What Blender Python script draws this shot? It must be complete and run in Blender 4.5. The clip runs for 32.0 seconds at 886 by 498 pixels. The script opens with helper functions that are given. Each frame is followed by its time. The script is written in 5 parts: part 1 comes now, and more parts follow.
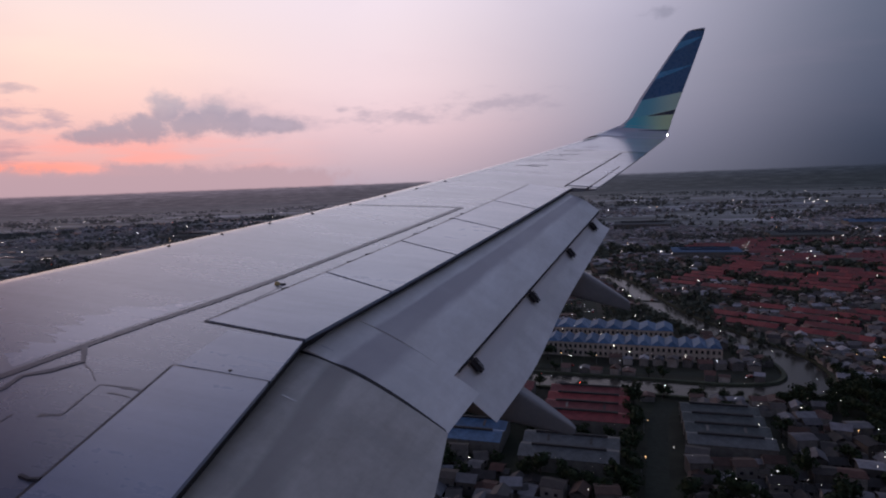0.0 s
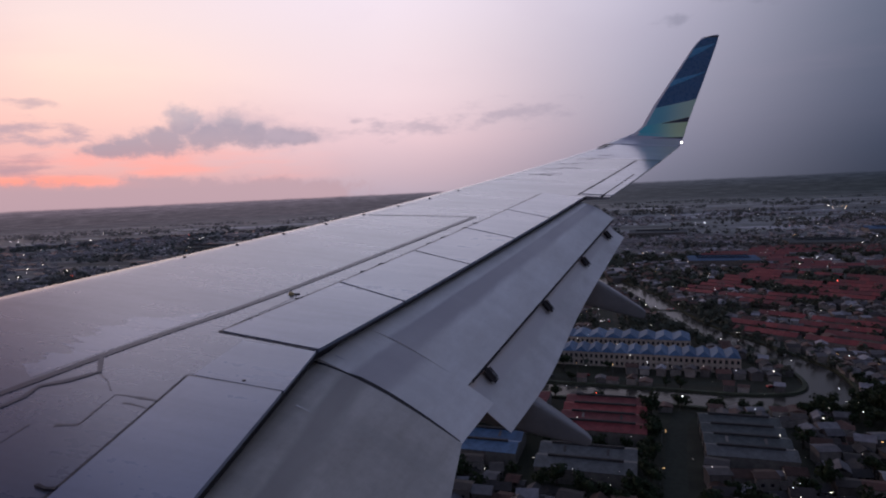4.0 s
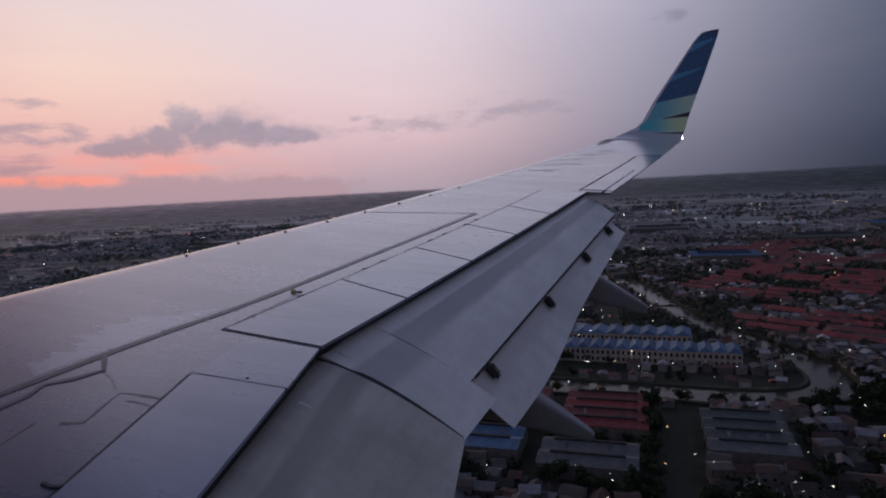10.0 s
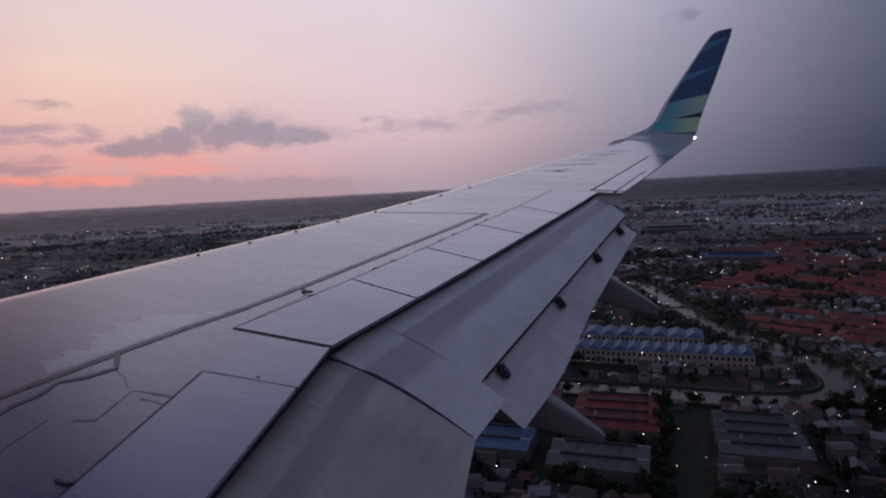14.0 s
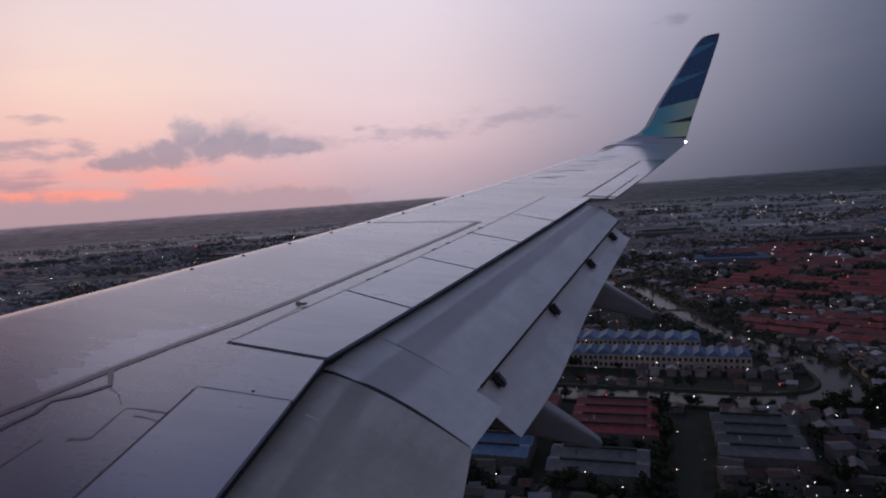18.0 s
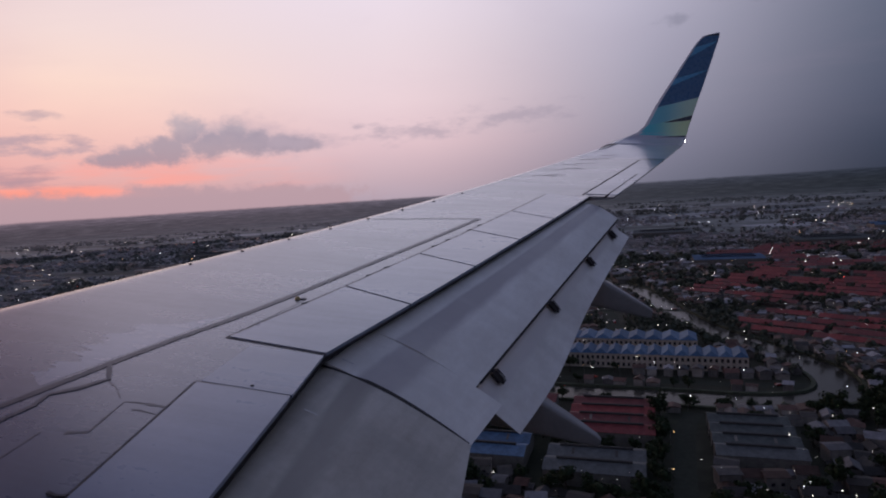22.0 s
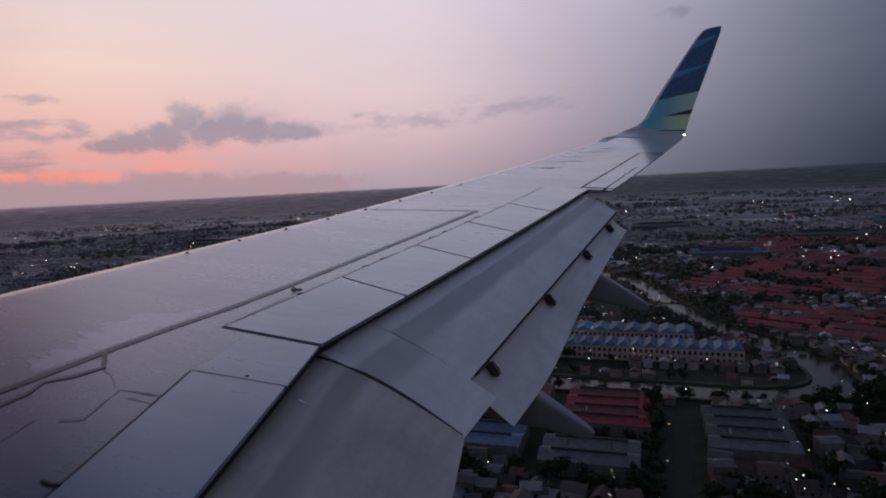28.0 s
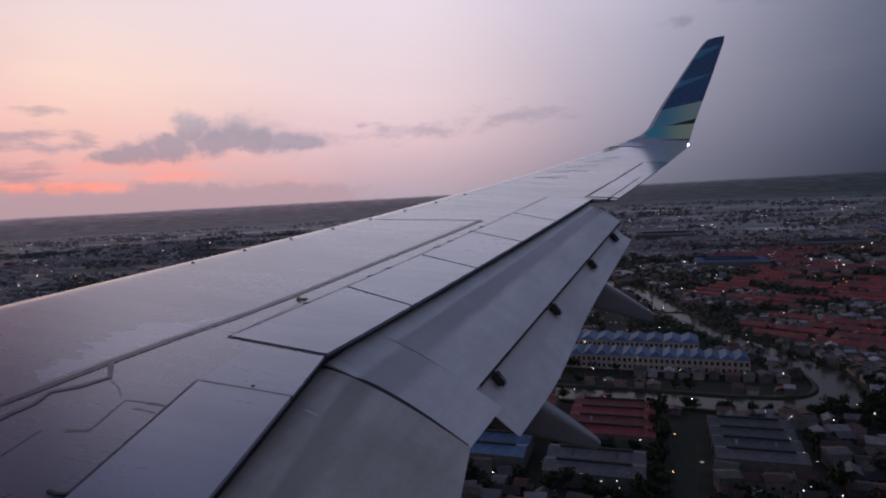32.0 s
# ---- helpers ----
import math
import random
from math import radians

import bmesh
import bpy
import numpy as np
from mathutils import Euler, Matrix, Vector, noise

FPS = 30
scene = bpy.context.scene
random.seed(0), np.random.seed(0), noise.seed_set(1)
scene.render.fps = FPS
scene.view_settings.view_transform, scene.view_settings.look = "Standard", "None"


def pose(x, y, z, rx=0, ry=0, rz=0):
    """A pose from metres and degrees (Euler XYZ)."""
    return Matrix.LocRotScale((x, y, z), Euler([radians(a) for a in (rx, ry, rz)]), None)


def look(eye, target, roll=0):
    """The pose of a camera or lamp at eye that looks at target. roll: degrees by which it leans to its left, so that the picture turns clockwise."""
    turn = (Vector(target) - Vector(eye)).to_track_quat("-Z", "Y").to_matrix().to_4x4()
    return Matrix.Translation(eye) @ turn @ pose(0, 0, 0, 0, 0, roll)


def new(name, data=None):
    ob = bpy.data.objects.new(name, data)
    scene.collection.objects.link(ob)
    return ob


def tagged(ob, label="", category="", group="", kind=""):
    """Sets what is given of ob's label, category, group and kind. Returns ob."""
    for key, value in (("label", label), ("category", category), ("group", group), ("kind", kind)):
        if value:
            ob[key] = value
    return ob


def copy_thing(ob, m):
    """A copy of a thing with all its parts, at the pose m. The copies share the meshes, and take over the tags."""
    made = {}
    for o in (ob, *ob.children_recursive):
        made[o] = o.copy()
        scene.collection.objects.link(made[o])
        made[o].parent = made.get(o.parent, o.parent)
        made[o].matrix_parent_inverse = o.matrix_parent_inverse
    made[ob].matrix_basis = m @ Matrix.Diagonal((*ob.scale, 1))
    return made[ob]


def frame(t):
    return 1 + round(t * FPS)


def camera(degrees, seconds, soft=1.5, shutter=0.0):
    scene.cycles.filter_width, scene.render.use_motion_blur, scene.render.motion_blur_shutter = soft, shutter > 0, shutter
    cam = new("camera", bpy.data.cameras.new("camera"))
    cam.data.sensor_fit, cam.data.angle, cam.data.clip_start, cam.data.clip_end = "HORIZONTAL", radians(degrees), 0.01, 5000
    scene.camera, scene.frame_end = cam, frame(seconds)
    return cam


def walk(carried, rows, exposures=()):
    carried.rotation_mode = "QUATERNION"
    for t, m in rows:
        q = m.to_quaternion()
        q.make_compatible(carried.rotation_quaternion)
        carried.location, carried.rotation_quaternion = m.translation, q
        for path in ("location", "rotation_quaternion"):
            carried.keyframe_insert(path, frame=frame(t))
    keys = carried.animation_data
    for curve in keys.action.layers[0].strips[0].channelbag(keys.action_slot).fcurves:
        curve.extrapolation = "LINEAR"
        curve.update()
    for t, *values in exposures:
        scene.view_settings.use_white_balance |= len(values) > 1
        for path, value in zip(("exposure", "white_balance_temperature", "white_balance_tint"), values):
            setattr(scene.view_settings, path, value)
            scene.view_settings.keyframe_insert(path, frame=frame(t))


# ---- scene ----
cam = camera(72.64, 32.0, soft=2.0)

# the camera: seconds, place in metres, pitch, roll and yaw in degrees
PATH = [
    (0, 0.000, -0.010, 120.014, 83.33, 1.71, 16.95),
    (0.5, 0.008, -0.013, 120.008, 83.34, 1.66, 17.10),
    (1, 0.002, 0.001, 119.999, 83.03, 1.50, 17.12),
    (1.5, 0.009, 0.009, 120.000, 82.62, 1.47, 17.39),
    (2, 0.024, -0.014, 120.018, 83.15, 1.81, 17.42),
    (2.5, -0.000, -0.011, 120.004, 83.31, 2.03, 17.74),
    (3, 0.008, -0.015, 120.022, 83.89, 1.72, 18.67),
    (3.5, 0.007, 0.002, 120.006, 84.26, 2.03, 18.30),
    (5.5, 0.013, 0.000, 120.010, 84.39, 2.56, 18.36),
    (6, 0.018, -0.002, 120.008, 83.68, 2.42, 17.95),
    (6.5, 0.014, 0.002, 120.009, 83.71, 2.30, 17.82),
    (7, 0.022, -0.007, 120.015, 84.40, 2.05, 18.10),
    (7.5, 0.003, -0.005, 119.999, 84.13, 2.08, 18.11),
    (8, 0.007, -0.007, 120.004, 84.43, 2.50, 18.25),
    (8.5, 0.001, -0.009, 119.993, 84.36, 2.41, 18.27),
    (9, 0.002, -0.002, 119.998, 84.00, 2.33, 18.12),
    (9.5, -0.006, -0.006, 120.001, 83.86, 2.18, 18.13),
    (10, -0.000, -0.007, 120.002, 84.04, 2.63, 18.27),
    (10.5, 0.000, -0.006, 120.008, 84.18, 2.46, 18.50),
    (11, 0.001, -0.005, 120.003, 83.74, 2.45, 18.53),
    (11.5, 0.000, 0.003, 120.009, 83.60, 2.31, 18.57),
    (12, 0.004, 0.004, 119.996, 83.52, 2.39, 18.10),
    (12.5, 0.008, -0.009, 120.003, 83.46, 2.41, 18.25),
    (13, 0.001, -0.003, 120.000, 83.57, 2.38, 18.44),
    (13.5, 0.001, 0.003, 120.003, 84.38, 2.52, 19.15),
    (14, -0.005, -0.001, 119.997, 84.13, 2.56, 19.25),
    (14.5, -0.009, 0.009, 120.005, 83.98, 2.67, 19.47),
    (15, -0.004, 0.003, 119.993, 84.57, 3.11, 19.61),
    (15.5, 0.004, -0.001, 120.012, 84.63, 3.32, 19.29),
    (17.5, -0.002, 0.004, 120.017, 84.36, 3.39, 18.84),
    (18, 0.019, -0.005, 120.016, 84.82, 3.65, 18.69),
    (18.5, 0.003, 0.003, 119.998, 84.47, 3.73, 18.36),
    (19, 0.003, 0.005, 120.006, 84.40, 3.60, 18.39),
    (19.5, 0.001, -0.002, 120.012, 84.56, 3.69, 18.31),
    (20, 0.008, -0.001, 119.991, 84.50, 3.19, 18.52),
    (20.5, 0.005, 0.003, 120.015, 84.12, 2.85, 18.95),
    (21, 0.007, 0.002, 119.994, 84.93, 3.11, 18.91),
    (21.5, 0.008, 0.000, 120.000, 84.82, 3.19, 18.51),
    (22, -0.003, -0.004, 119.992, 84.68, 3.26, 18.54),
    (22.5, 0.002, -0.000, 119.985, 84.06, 2.87, 18.39),
    (23, 0.005, 0.003, 120.003, 84.13, 3.30, 18.64),
    (23.5, 0.010, 0.014, 120.000, 84.11, 3.24, 18.29),
    (24, 0.013, -0.002, 120.001, 83.92, 3.15, 18.28),
    (24.5, 0.004, 0.008, 120.005, 84.00, 2.96, 18.56),
    (26.5, 0.017, 0.001, 120.006, 84.97, 3.06, 18.42),
    (27, 0.003, -0.006, 119.999, 85.60, 3.21, 18.61),
    (27.5, 0.009, 0.004, 120.000, 84.56, 2.94, 18.65),
    (28, 0.014, 0.005, 120.011, 83.75, 2.54, 18.46),
    (28.5, 0.007, 0.008, 120.008, 83.48, 2.32, 18.38),
    (29, 0.010, 0.007, 120.007, 83.62, 2.54, 18.42),
    (29.5, 0.011, 0.001, 120.004, 83.89, 2.57, 18.36),
    (30, 0.015, 0.010, 119.997, 84.05, 2.59, 18.53),
    (30.5, 0.008, 0.001, 120.001, 83.67, 2.37, 18.24),
    (31, 0.011, -0.004, 120.005, 84.14, 2.54, 18.57),
    (31.5, 0.010, -0.008, 119.999, 84.36, 2.83, 18.32),
    (32, 0.002, -0.006, 120.013, 84.67, 2.65, 18.80),
]
ALTITUDE = 120.0          # height of the eye over the town
# the bank of the aircraft, for the eye and the wing alike
LEVEL = Matrix.Translation((0, 0, ALTITUDE)) @ Matrix.Rotation(radians(0.48), 4, Vector((-0.315, 0.949, 0))) @ Matrix.Rotation(radians(0.28), 4, Vector((0.949, 0.315, 0))) @ Matrix.Translation((0, 0, -ALTITUDE))
walk(cam, [(t, LEVEL @ pose(x, y, z, rx, ry, rz)) for t, x, y, z, rx, ry, rz in PATH],
     [(0, 0.13), (2, 0.17), (3.5, 0.16), (6, 0.06), (8, 0.0), (11, -0.13), (13, -0.17), (15, -0.12), (18, -0.03), (21, 0.0), (24, 0.0), (28, -0.13), (30, -0.05), (32, 0.0)])

EYE = Vector((9.5624, 1.5673, 2.2151))      # the eye in the aircraft's own axes: x aft, y outboard, z up
AIRCRAFT = LEVEL @ Matrix.Translation((0, 0, ALTITUDE)) @ pose(0, 0, 0, 2.51, 5.03, 0.08) @ Matrix.Translation(-EYE)


# ---- node helpers ----
def lin(r, g, b):
    """8-bit colour to linear."""
    return tuple((c / 255 / 12.92) if c < 11 else ((c / 255 + 0.055) / 1.055) ** 2.4 for c in (r, g, b)) + (1.0,)


class Nodes:
    def __init__(self, tree):
        self.t = tree
        tree.nodes.clear()

    def add(self, kind):
        return self.t.nodes.new(kind)

    def plug(self, socket, v):
        if hasattr(v, "is_output"):
            self.t.links.new(v, socket)
        else:
            socket.default_value = v

    def math(self, op, a, b=0.0, c=0.0, clamp=False):
        n = self.add("ShaderNodeMath")
        n.operation, n.use_clamp = op, clamp
        for s, v in zip(n.inputs, (a, b, c)):
            self.plug(s, v)
        return n.outputs[0]

    def span(self, v, a, b, lo=0.0, hi=1.0, smooth=True):
        n = self.add("ShaderNodeMapRange")
        n.interpolation_type = "SMOOTHSTEP" if smooth else "LINEAR"
        for s, x in zip(n.inputs[:5], (v, a, b, lo, hi)):
            self.plug(s, x)
        return n.outputs[0]

    def ramp(self, fac, stops):
        n = self.add("ShaderNodeValToRGB")
        e = n.color_ramp.elements
        while len(e) < len(stops):
            e.new(0.5)
        for el, (p, c) in zip(e, stops):
            el.position, el.color = p, c
        self.plug(n.inputs[0], fac)
        return n.outputs[0]

    def mix(self, fac, a, b, how="MIX"):
        n = self.add("ShaderNodeMix")
        n.data_type, n.blend_type = "RGBA", how
        for s, v in zip((n.inputs[0], n.inputs[6], n.inputs[7]), (fac, a, b)):
            self.plug(s, v)
        return n.outputs[2]

    def vec(self, x, y, z=0.0):
        n = self.add("ShaderNodeCombineXYZ")
        for s, v in zip(n.inputs, (x, y, z)):
            self.plug(s, v)
        return n.outputs[0]

    def noise(self, vector, scale, detail=4.0, rough=0.55, distort=0.0):
        n = self.add("ShaderNodeTexNoise")
        self.plug(n.inputs["Vector"], vector)
        n.inputs["Scale"].default_value, n.inputs["Detail"].default_value = scale, detail
        n.inputs["Roughness"].default_value, n.inputs["Distortion"].default_value = rough, distort
        return n.outputs[0]

    def voronoi(self, vector, scale, feature="F1", out="Color"):
        n = self.add("ShaderNodeTexVoronoi")
        n.feature = feature
        self.plug(n.inputs["Vector"], vector)
        n.inputs["Scale"].default_value = scale
        return n.outputs[out]

    def scaled(self, vector, x, y, z):
        n = self.add("ShaderNodeVectorMath")
        n.operation = "MULTIPLY"
        self.plug(n.inputs[0], vector)
        n.inputs[1].default_value = (x, y, z)
        return n.outputs[0]


# ---- sky: a dusk sky, pink to the west, slate blue to the north ----
world = bpy.data.worlds.new("dusk_sky")
scene.world = world
world.use_nodes = True
N = Nodes(world.node_tree)
co = N.add("ShaderNodeTexCoord")
sep = N.add("ShaderNodeSeparateXYZ")
N.t.links.new(co.outputs["Generated"], sep.inputs[0])
AZ = N.math("MULTIPLY", N.math("ARCTAN2", sep.outputs[0], sep.outputs[1]), 57.2958)      # degrees clockwise from +y
EL = N.math("MULTIPLY", N.math("ARCSINE", sep.outputs[2]), 57.2958)
ELF = N.math("DIVIDE", EL, 60.0, clamp=True)


def column(*stops):
    return N.ramp(ELF, [(e / 60, lin(*c)) for e, c in stops])


west = column((0, (180, 150, 161)), (1.3, (192, 156, 163)), (2.4, (226, 173, 169)), (4, (238, 184, 180)), (7, (250, 203, 192)), (11, (253, 220, 207)), (15, (244, 220, 217)), (24, (230, 214, 228)), (34, (210, 202, 226)), (45, (128, 132, 166)), (60, (64, 73, 104)))
dusk = column((0, (166, 138, 150)), (3, (226, 160, 156)), (8, (244, 190, 184)), (15, (232, 200, 202)), (22, (188, 160, 172)), (31, (122, 107, 127)), (42, (55, 57, 82)), (60, (56, 64, 94)))
mid = column((0, (182, 164, 178)), (2, (202, 176, 186)), (5, (227, 196, 203)), (9, (236, 211, 217)), (14, (235, 217, 225)), (24, (236, 228, 246)), (33, (224, 224, 250)), (45, (150, 157, 192)), (60, (68, 78, 110)))
turn = column((0, (118, 118, 137)), (3, (136, 134, 154)), (7, (156, 153, 172)), (13, (176, 172, 192)), (22, (208, 202, 222)), (33, (214, 211, 236)), (44, (120, 128, 162)), (60, (70, 80, 112)))
north = column((0, (49, 56, 73)), (2, (56, 64, 83)), (6, (76, 83, 104)), (12, (90, 98, 119)), (22, (112, 117, 141)), (33, (114, 121, 150)), (60, (78, 88, 120)))
back = column((0, (74, 80, 100)), (8, (88, 94, 118)), (24, (116, 122, 151)), (60, (86, 95, 126)))
sky = N.mix(N.span(AZ, -63, -48), dusk, N.mix(N.span(AZ, -52, -22), west, mid))
sky = N.mix(N.span(AZ, -24, 4), sky, turn)
sky = N.mix(N.span(AZ, -4, 22), sky, north)
sky = N.mix(N.span(AZ, 40, 130), sky, back)
sky = N.mix(N.span(AZ, -160, -85), back, sky)

# soft unevenness of the high haze
plane = N.vec(AZ, EL)
haze = N.noise(N.scaled(plane, 0.035, 0.11, 1), 1.0, 5, 0.6, 0.4)
sky = N.mix(N.span(haze, 0.45, 0.75, 0, 0.22), sky, N.mix(0.5, sky, lin(170, 150, 170)))
# the red afterglow low in the west
glow_n = N.noise(N.scaled(plane, 0.10, 0.75, 1), 1.0, 4, 0.5)
glow = N.math("MULTIPLY", N.math("MULTIPLY", N.span(EL, 1.3, 2.2), N.span(EL, 5.8, 3.0)), N.span(AZ, -24, -50))
sky = N.mix(N.math("MULTIPLY", glow, N.span(glow_n, 0.40, 0.60, 0.1, 1.0)), sky, lin(252, 168, 158))
ember = N.math("MULTIPLY", N.math("MULTIPLY", N.span(EL, 1.5, 2.1), N.span(EL, 3.0, 2.2)), N.span(AZ, -44, -52))
sky = N.mix(N.math("MULTIPLY", ember, 0.6), sky, lin(255, 152, 130))


def cloud(sky, parts, colour, dens, freq=(0.32, 0.42), amount=1.3, edge=0.35, seed=0.0):
    """Cloud made of ellipses (azimuth, elevation, half width, half height), with torn edges."""
    field = None
    for az, el, a, b in parts:
        x = N.math("DIVIDE", N.math("SUBTRACT", AZ, az), a)
        y = N.math("DIVIDE", N.math("SUBTRACT", EL, el), b)
        f = N.math("SUBTRACT", 1.0, N.math("SQRT", N.math("ADD", N.math("MULTIPLY", x, x), N.math("MULTIPLY", y, y))))
        field = f if field is None else N.math("MAXIMUM", field, f)
    n = N.noise(N.vec(N.math("MULTIPLY", AZ, freq[0]), N.math("MULTIPLY", EL, freq[1]), seed), 1.0, 7, 0.6)
    field = N.math("ADD", field, N.math("MULTIPLY", N.math("SUBTRACT", n, 0.5), amount))
    return N.mix(N.span(field, 0.0, edge, 0.0, dens), sky, colour)


body = N.ramp(N.span(N.math("ADD", EL, N.math("MULTIPLY", N.noise(N.scaled(plane, 0.5, 0.8, 1), 1.0, 5, 0.6), 2.4)), 5.6, 9.6, 0, 1, False), [(0, lin(160, 146, 161)), (0.5, lin(160, 150, 167)), (1, lin(192, 178, 187))])
sky = cloud(sky, [(-32.4, 5.5, 5.4, 1.6), (-37.3, 7.0, 5.6, 1.9)], lin(190, 170, 184), 0.6, (0.35, 0.6), 1.8, 0.9, 2.5)
sky = cloud(sky, [(-46.8, 4.7, 2.6, 0.9), (-44.8, 5.0, 3.0, 1.2), (-42.6, 5.5, 3.0, 1.7), (-41.0, 6.8, 2.0, 2.1), (-39.2, 5.8, 2.6, 1.6), (-37.2, 6.5, 1.8, 1.9), (-35.2, 5.8, 2.6, 1.5), (-33.0, 5.7, 2.6, 1.1), (-31.2, 5.5, 2.0, 0.8)], body, 0.8, (0.95, 1.25), 1.1, 0.6, 1.5)
sky = cloud(sky, [(-33.2, 5.8, 2.8, 1.3), (-31.0, 5.6, 2.8, 1.0)], lin(186, 168, 182), 0.6, (0.6, 0.9), 1.6, 0.9, 4.5)
sky = cloud(sky, [(-54.5, 6.1, 6.5, 1.2), (-49.8, 5.7, 2.4, 0.8)], lin(182, 158, 170), 0.8, (0.3, 0.8), 4.0, 1.0, 3.0)
sky = cloud(sky, [(-56.0, 3.4, 8.0, 0.9)], lin(178, 146, 158), 0.8, (0.2, 1.0), 3.4, 1.0, 5.0)
sky = cloud(sky, [(-53.0, 0.3, 13.0, 2.1), (-43.0, 0.6, 10.0, 2.0), (-33, 0.4, 10.0, 1.8)], lin(186, 156, 165), 0.85, (0.28, 0.35), 2.2, 0.45, 7.0)
sky = cloud(sky, [(-51.5, 8.3, 2.4, 0.5), (-20.5, 6.2, 8.5, 1.2), (-11.5, 6.8, 8.0, 1.3), (-26.5, 6.9, 1.4, 0.6)], lin(158, 148, 166), 0.5, (0.35, 0.9), 4.5, 1.4, 9.0)
sky = cloud(sky, [(9.5, 14.6, 3.0, 0.9), (12.5, 15.8, 2.6, 0.8), (3.0, 13.4, 1.8, 0.6)], lin(98, 100, 120), 0.32, (0.4, 0.9), 4.0, 1.2, 11.0)
# distance below the horizon
sky = N.mix(N.span(EL, -0.35, 0.05), N.mix(0.62, sky, lin(40, 40, 52)), sky)
bg = N.add("ShaderNodeBackground")
N.plug(bg.inputs[0], sky)
bg.inputs[1].default_value = 1.0
N.t.links.new(bg.outputs[0], N.add("ShaderNodeOutputWorld").inputs[0])

# the sun has set behind the western haze: a weak, wide, warm glow
sun = new("sun", bpy.data.lights.new("sun", "SUN"))
sun.data.energy, sun.data.angle, sun.data.color = 0.22, radians(16), (1.0, 0.66, 0.55)
sun.matrix_world = look((-200, 90, 150 + 14), (0, 0, 150))


# ---- materials ----
def material(name, rough=0.6, metal=0.0, spec=0.5, coat=0.0):
    m = bpy.data.materials.new(name)
    m.use_nodes = True
    n = Nodes(m.node_tree)
    p = n.add("ShaderNodeBsdfPrincipled")
    p.inputs["Roughness"].default_value, p.inputs["Metallic"].default_value = rough, metal
    p.inputs["Specular IOR Level"].default_value, p.inputs["Coat Weight"].default_value = spec, coat
    p.inputs["Coat Roughness"].default_value = 0.15
    n.t.links.new(p.outputs[0], n.add("ShaderNodeOutputMaterial").inputs[0])
    n.p = p
    n.co = n.add("ShaderNodeTexCoord").outputs["Object"]
    return m, n


def plain(name, colour, rough=0.6, vary=0.25, scale=3.0, metal=0.0, spec=0.5, coat=0.0, bump=0.0, per=None):
    """A surface of one colour with two scales of wear; per: 'object' or 'island' also shifts each piece."""
    m, n = material(name, rough, metal, spec, coat)
    a = n.noise(n.co, scale, 5, 0.6)
    b = n.noise(n.co, scale * 9, 3, 0.6)
    k = n.math("ADD", n.math("MULTIPLY", a, 0.7), n.math("MULTIPLY", b, 0.3))
    dark = tuple(c * (1 - vary) for c in colour[:3]) + (1,)
    light = tuple(min(1, c * (1 + vary)) for c in colour[:3]) + (1,)
    c = n.ramp(k, [(0.3, dark), (0.7, light)])
    if per:
        r = n.add("ShaderNodeObjectInfo").outputs["Random"] if per == "object" else n.add("ShaderNodeNewGeometry").outputs["Random Per Island"]
        c = n.mix(1.0, c, n.ramp(r, [(0, (0.6, 0.6, 0.6, 1)), (1, (1.35, 1.35, 1.35, 1))]), "MULTIPLY")
    n.plug(n.p.inputs["Base Color"], c)
    n.plug(n.p.inputs["Roughness"], n.span(b, 0.3, 0.7, max(0.02, rough - 0.08), min(1, rough + 0.08)))
    if bump:
        bn = n.add("ShaderNodeBump")
        bn.inputs["Strength"].default_value, bn.inputs["Distance"].default_value = bump, 0.02
        n.plug(bn.inputs["Height"], b)
        n.t.links.new(bn.outputs[0], n.p.inputs["Normal"])
    return m


def palette(name, colours, rough=0.7, per="island", ribs=0.0, vary=0.3, spec=0.3):
    """Each piece takes one of the colours; ribs: spacing of corrugation in metres."""
    m, n = material(name, rough, spec=spec)
    r = n.add("ShaderNodeObjectInfo").outputs["Random"] if per == "object" else n.add("ShaderNodeNewGeometry").outputs["Random Per Island"]
    c = n.ramp(r, [(i / len(colours), col) for i, col in enumerate(colours)])
    c.node.color_ramp.interpolation = "CONSTANT"
    a = n.noise(n.co, 0.35, 6, 0.65)
    c = n.mix(1.0, c, n.ramp(a, [(0.3, (1 - vary,) * 3 + (1,)), (0.7, (1 + vary,) * 3 + (1,))]), "MULTIPLY")
    n.plug(n.p.inputs["Base Color"], c)
    return m


def glowing(name, colour, strength):
    m = bpy.data.materials.new(name)
    m.use_nodes = True
    n = Nodes(m.node_tree)
    e = n.add("ShaderNodeEmission")
    e.inputs[0].default_value, e.inputs[1].default_value = colour, strength
    n.t.links.new(e.outputs[0], n.add("ShaderNodeOutputMaterial").inputs[0])
    return m


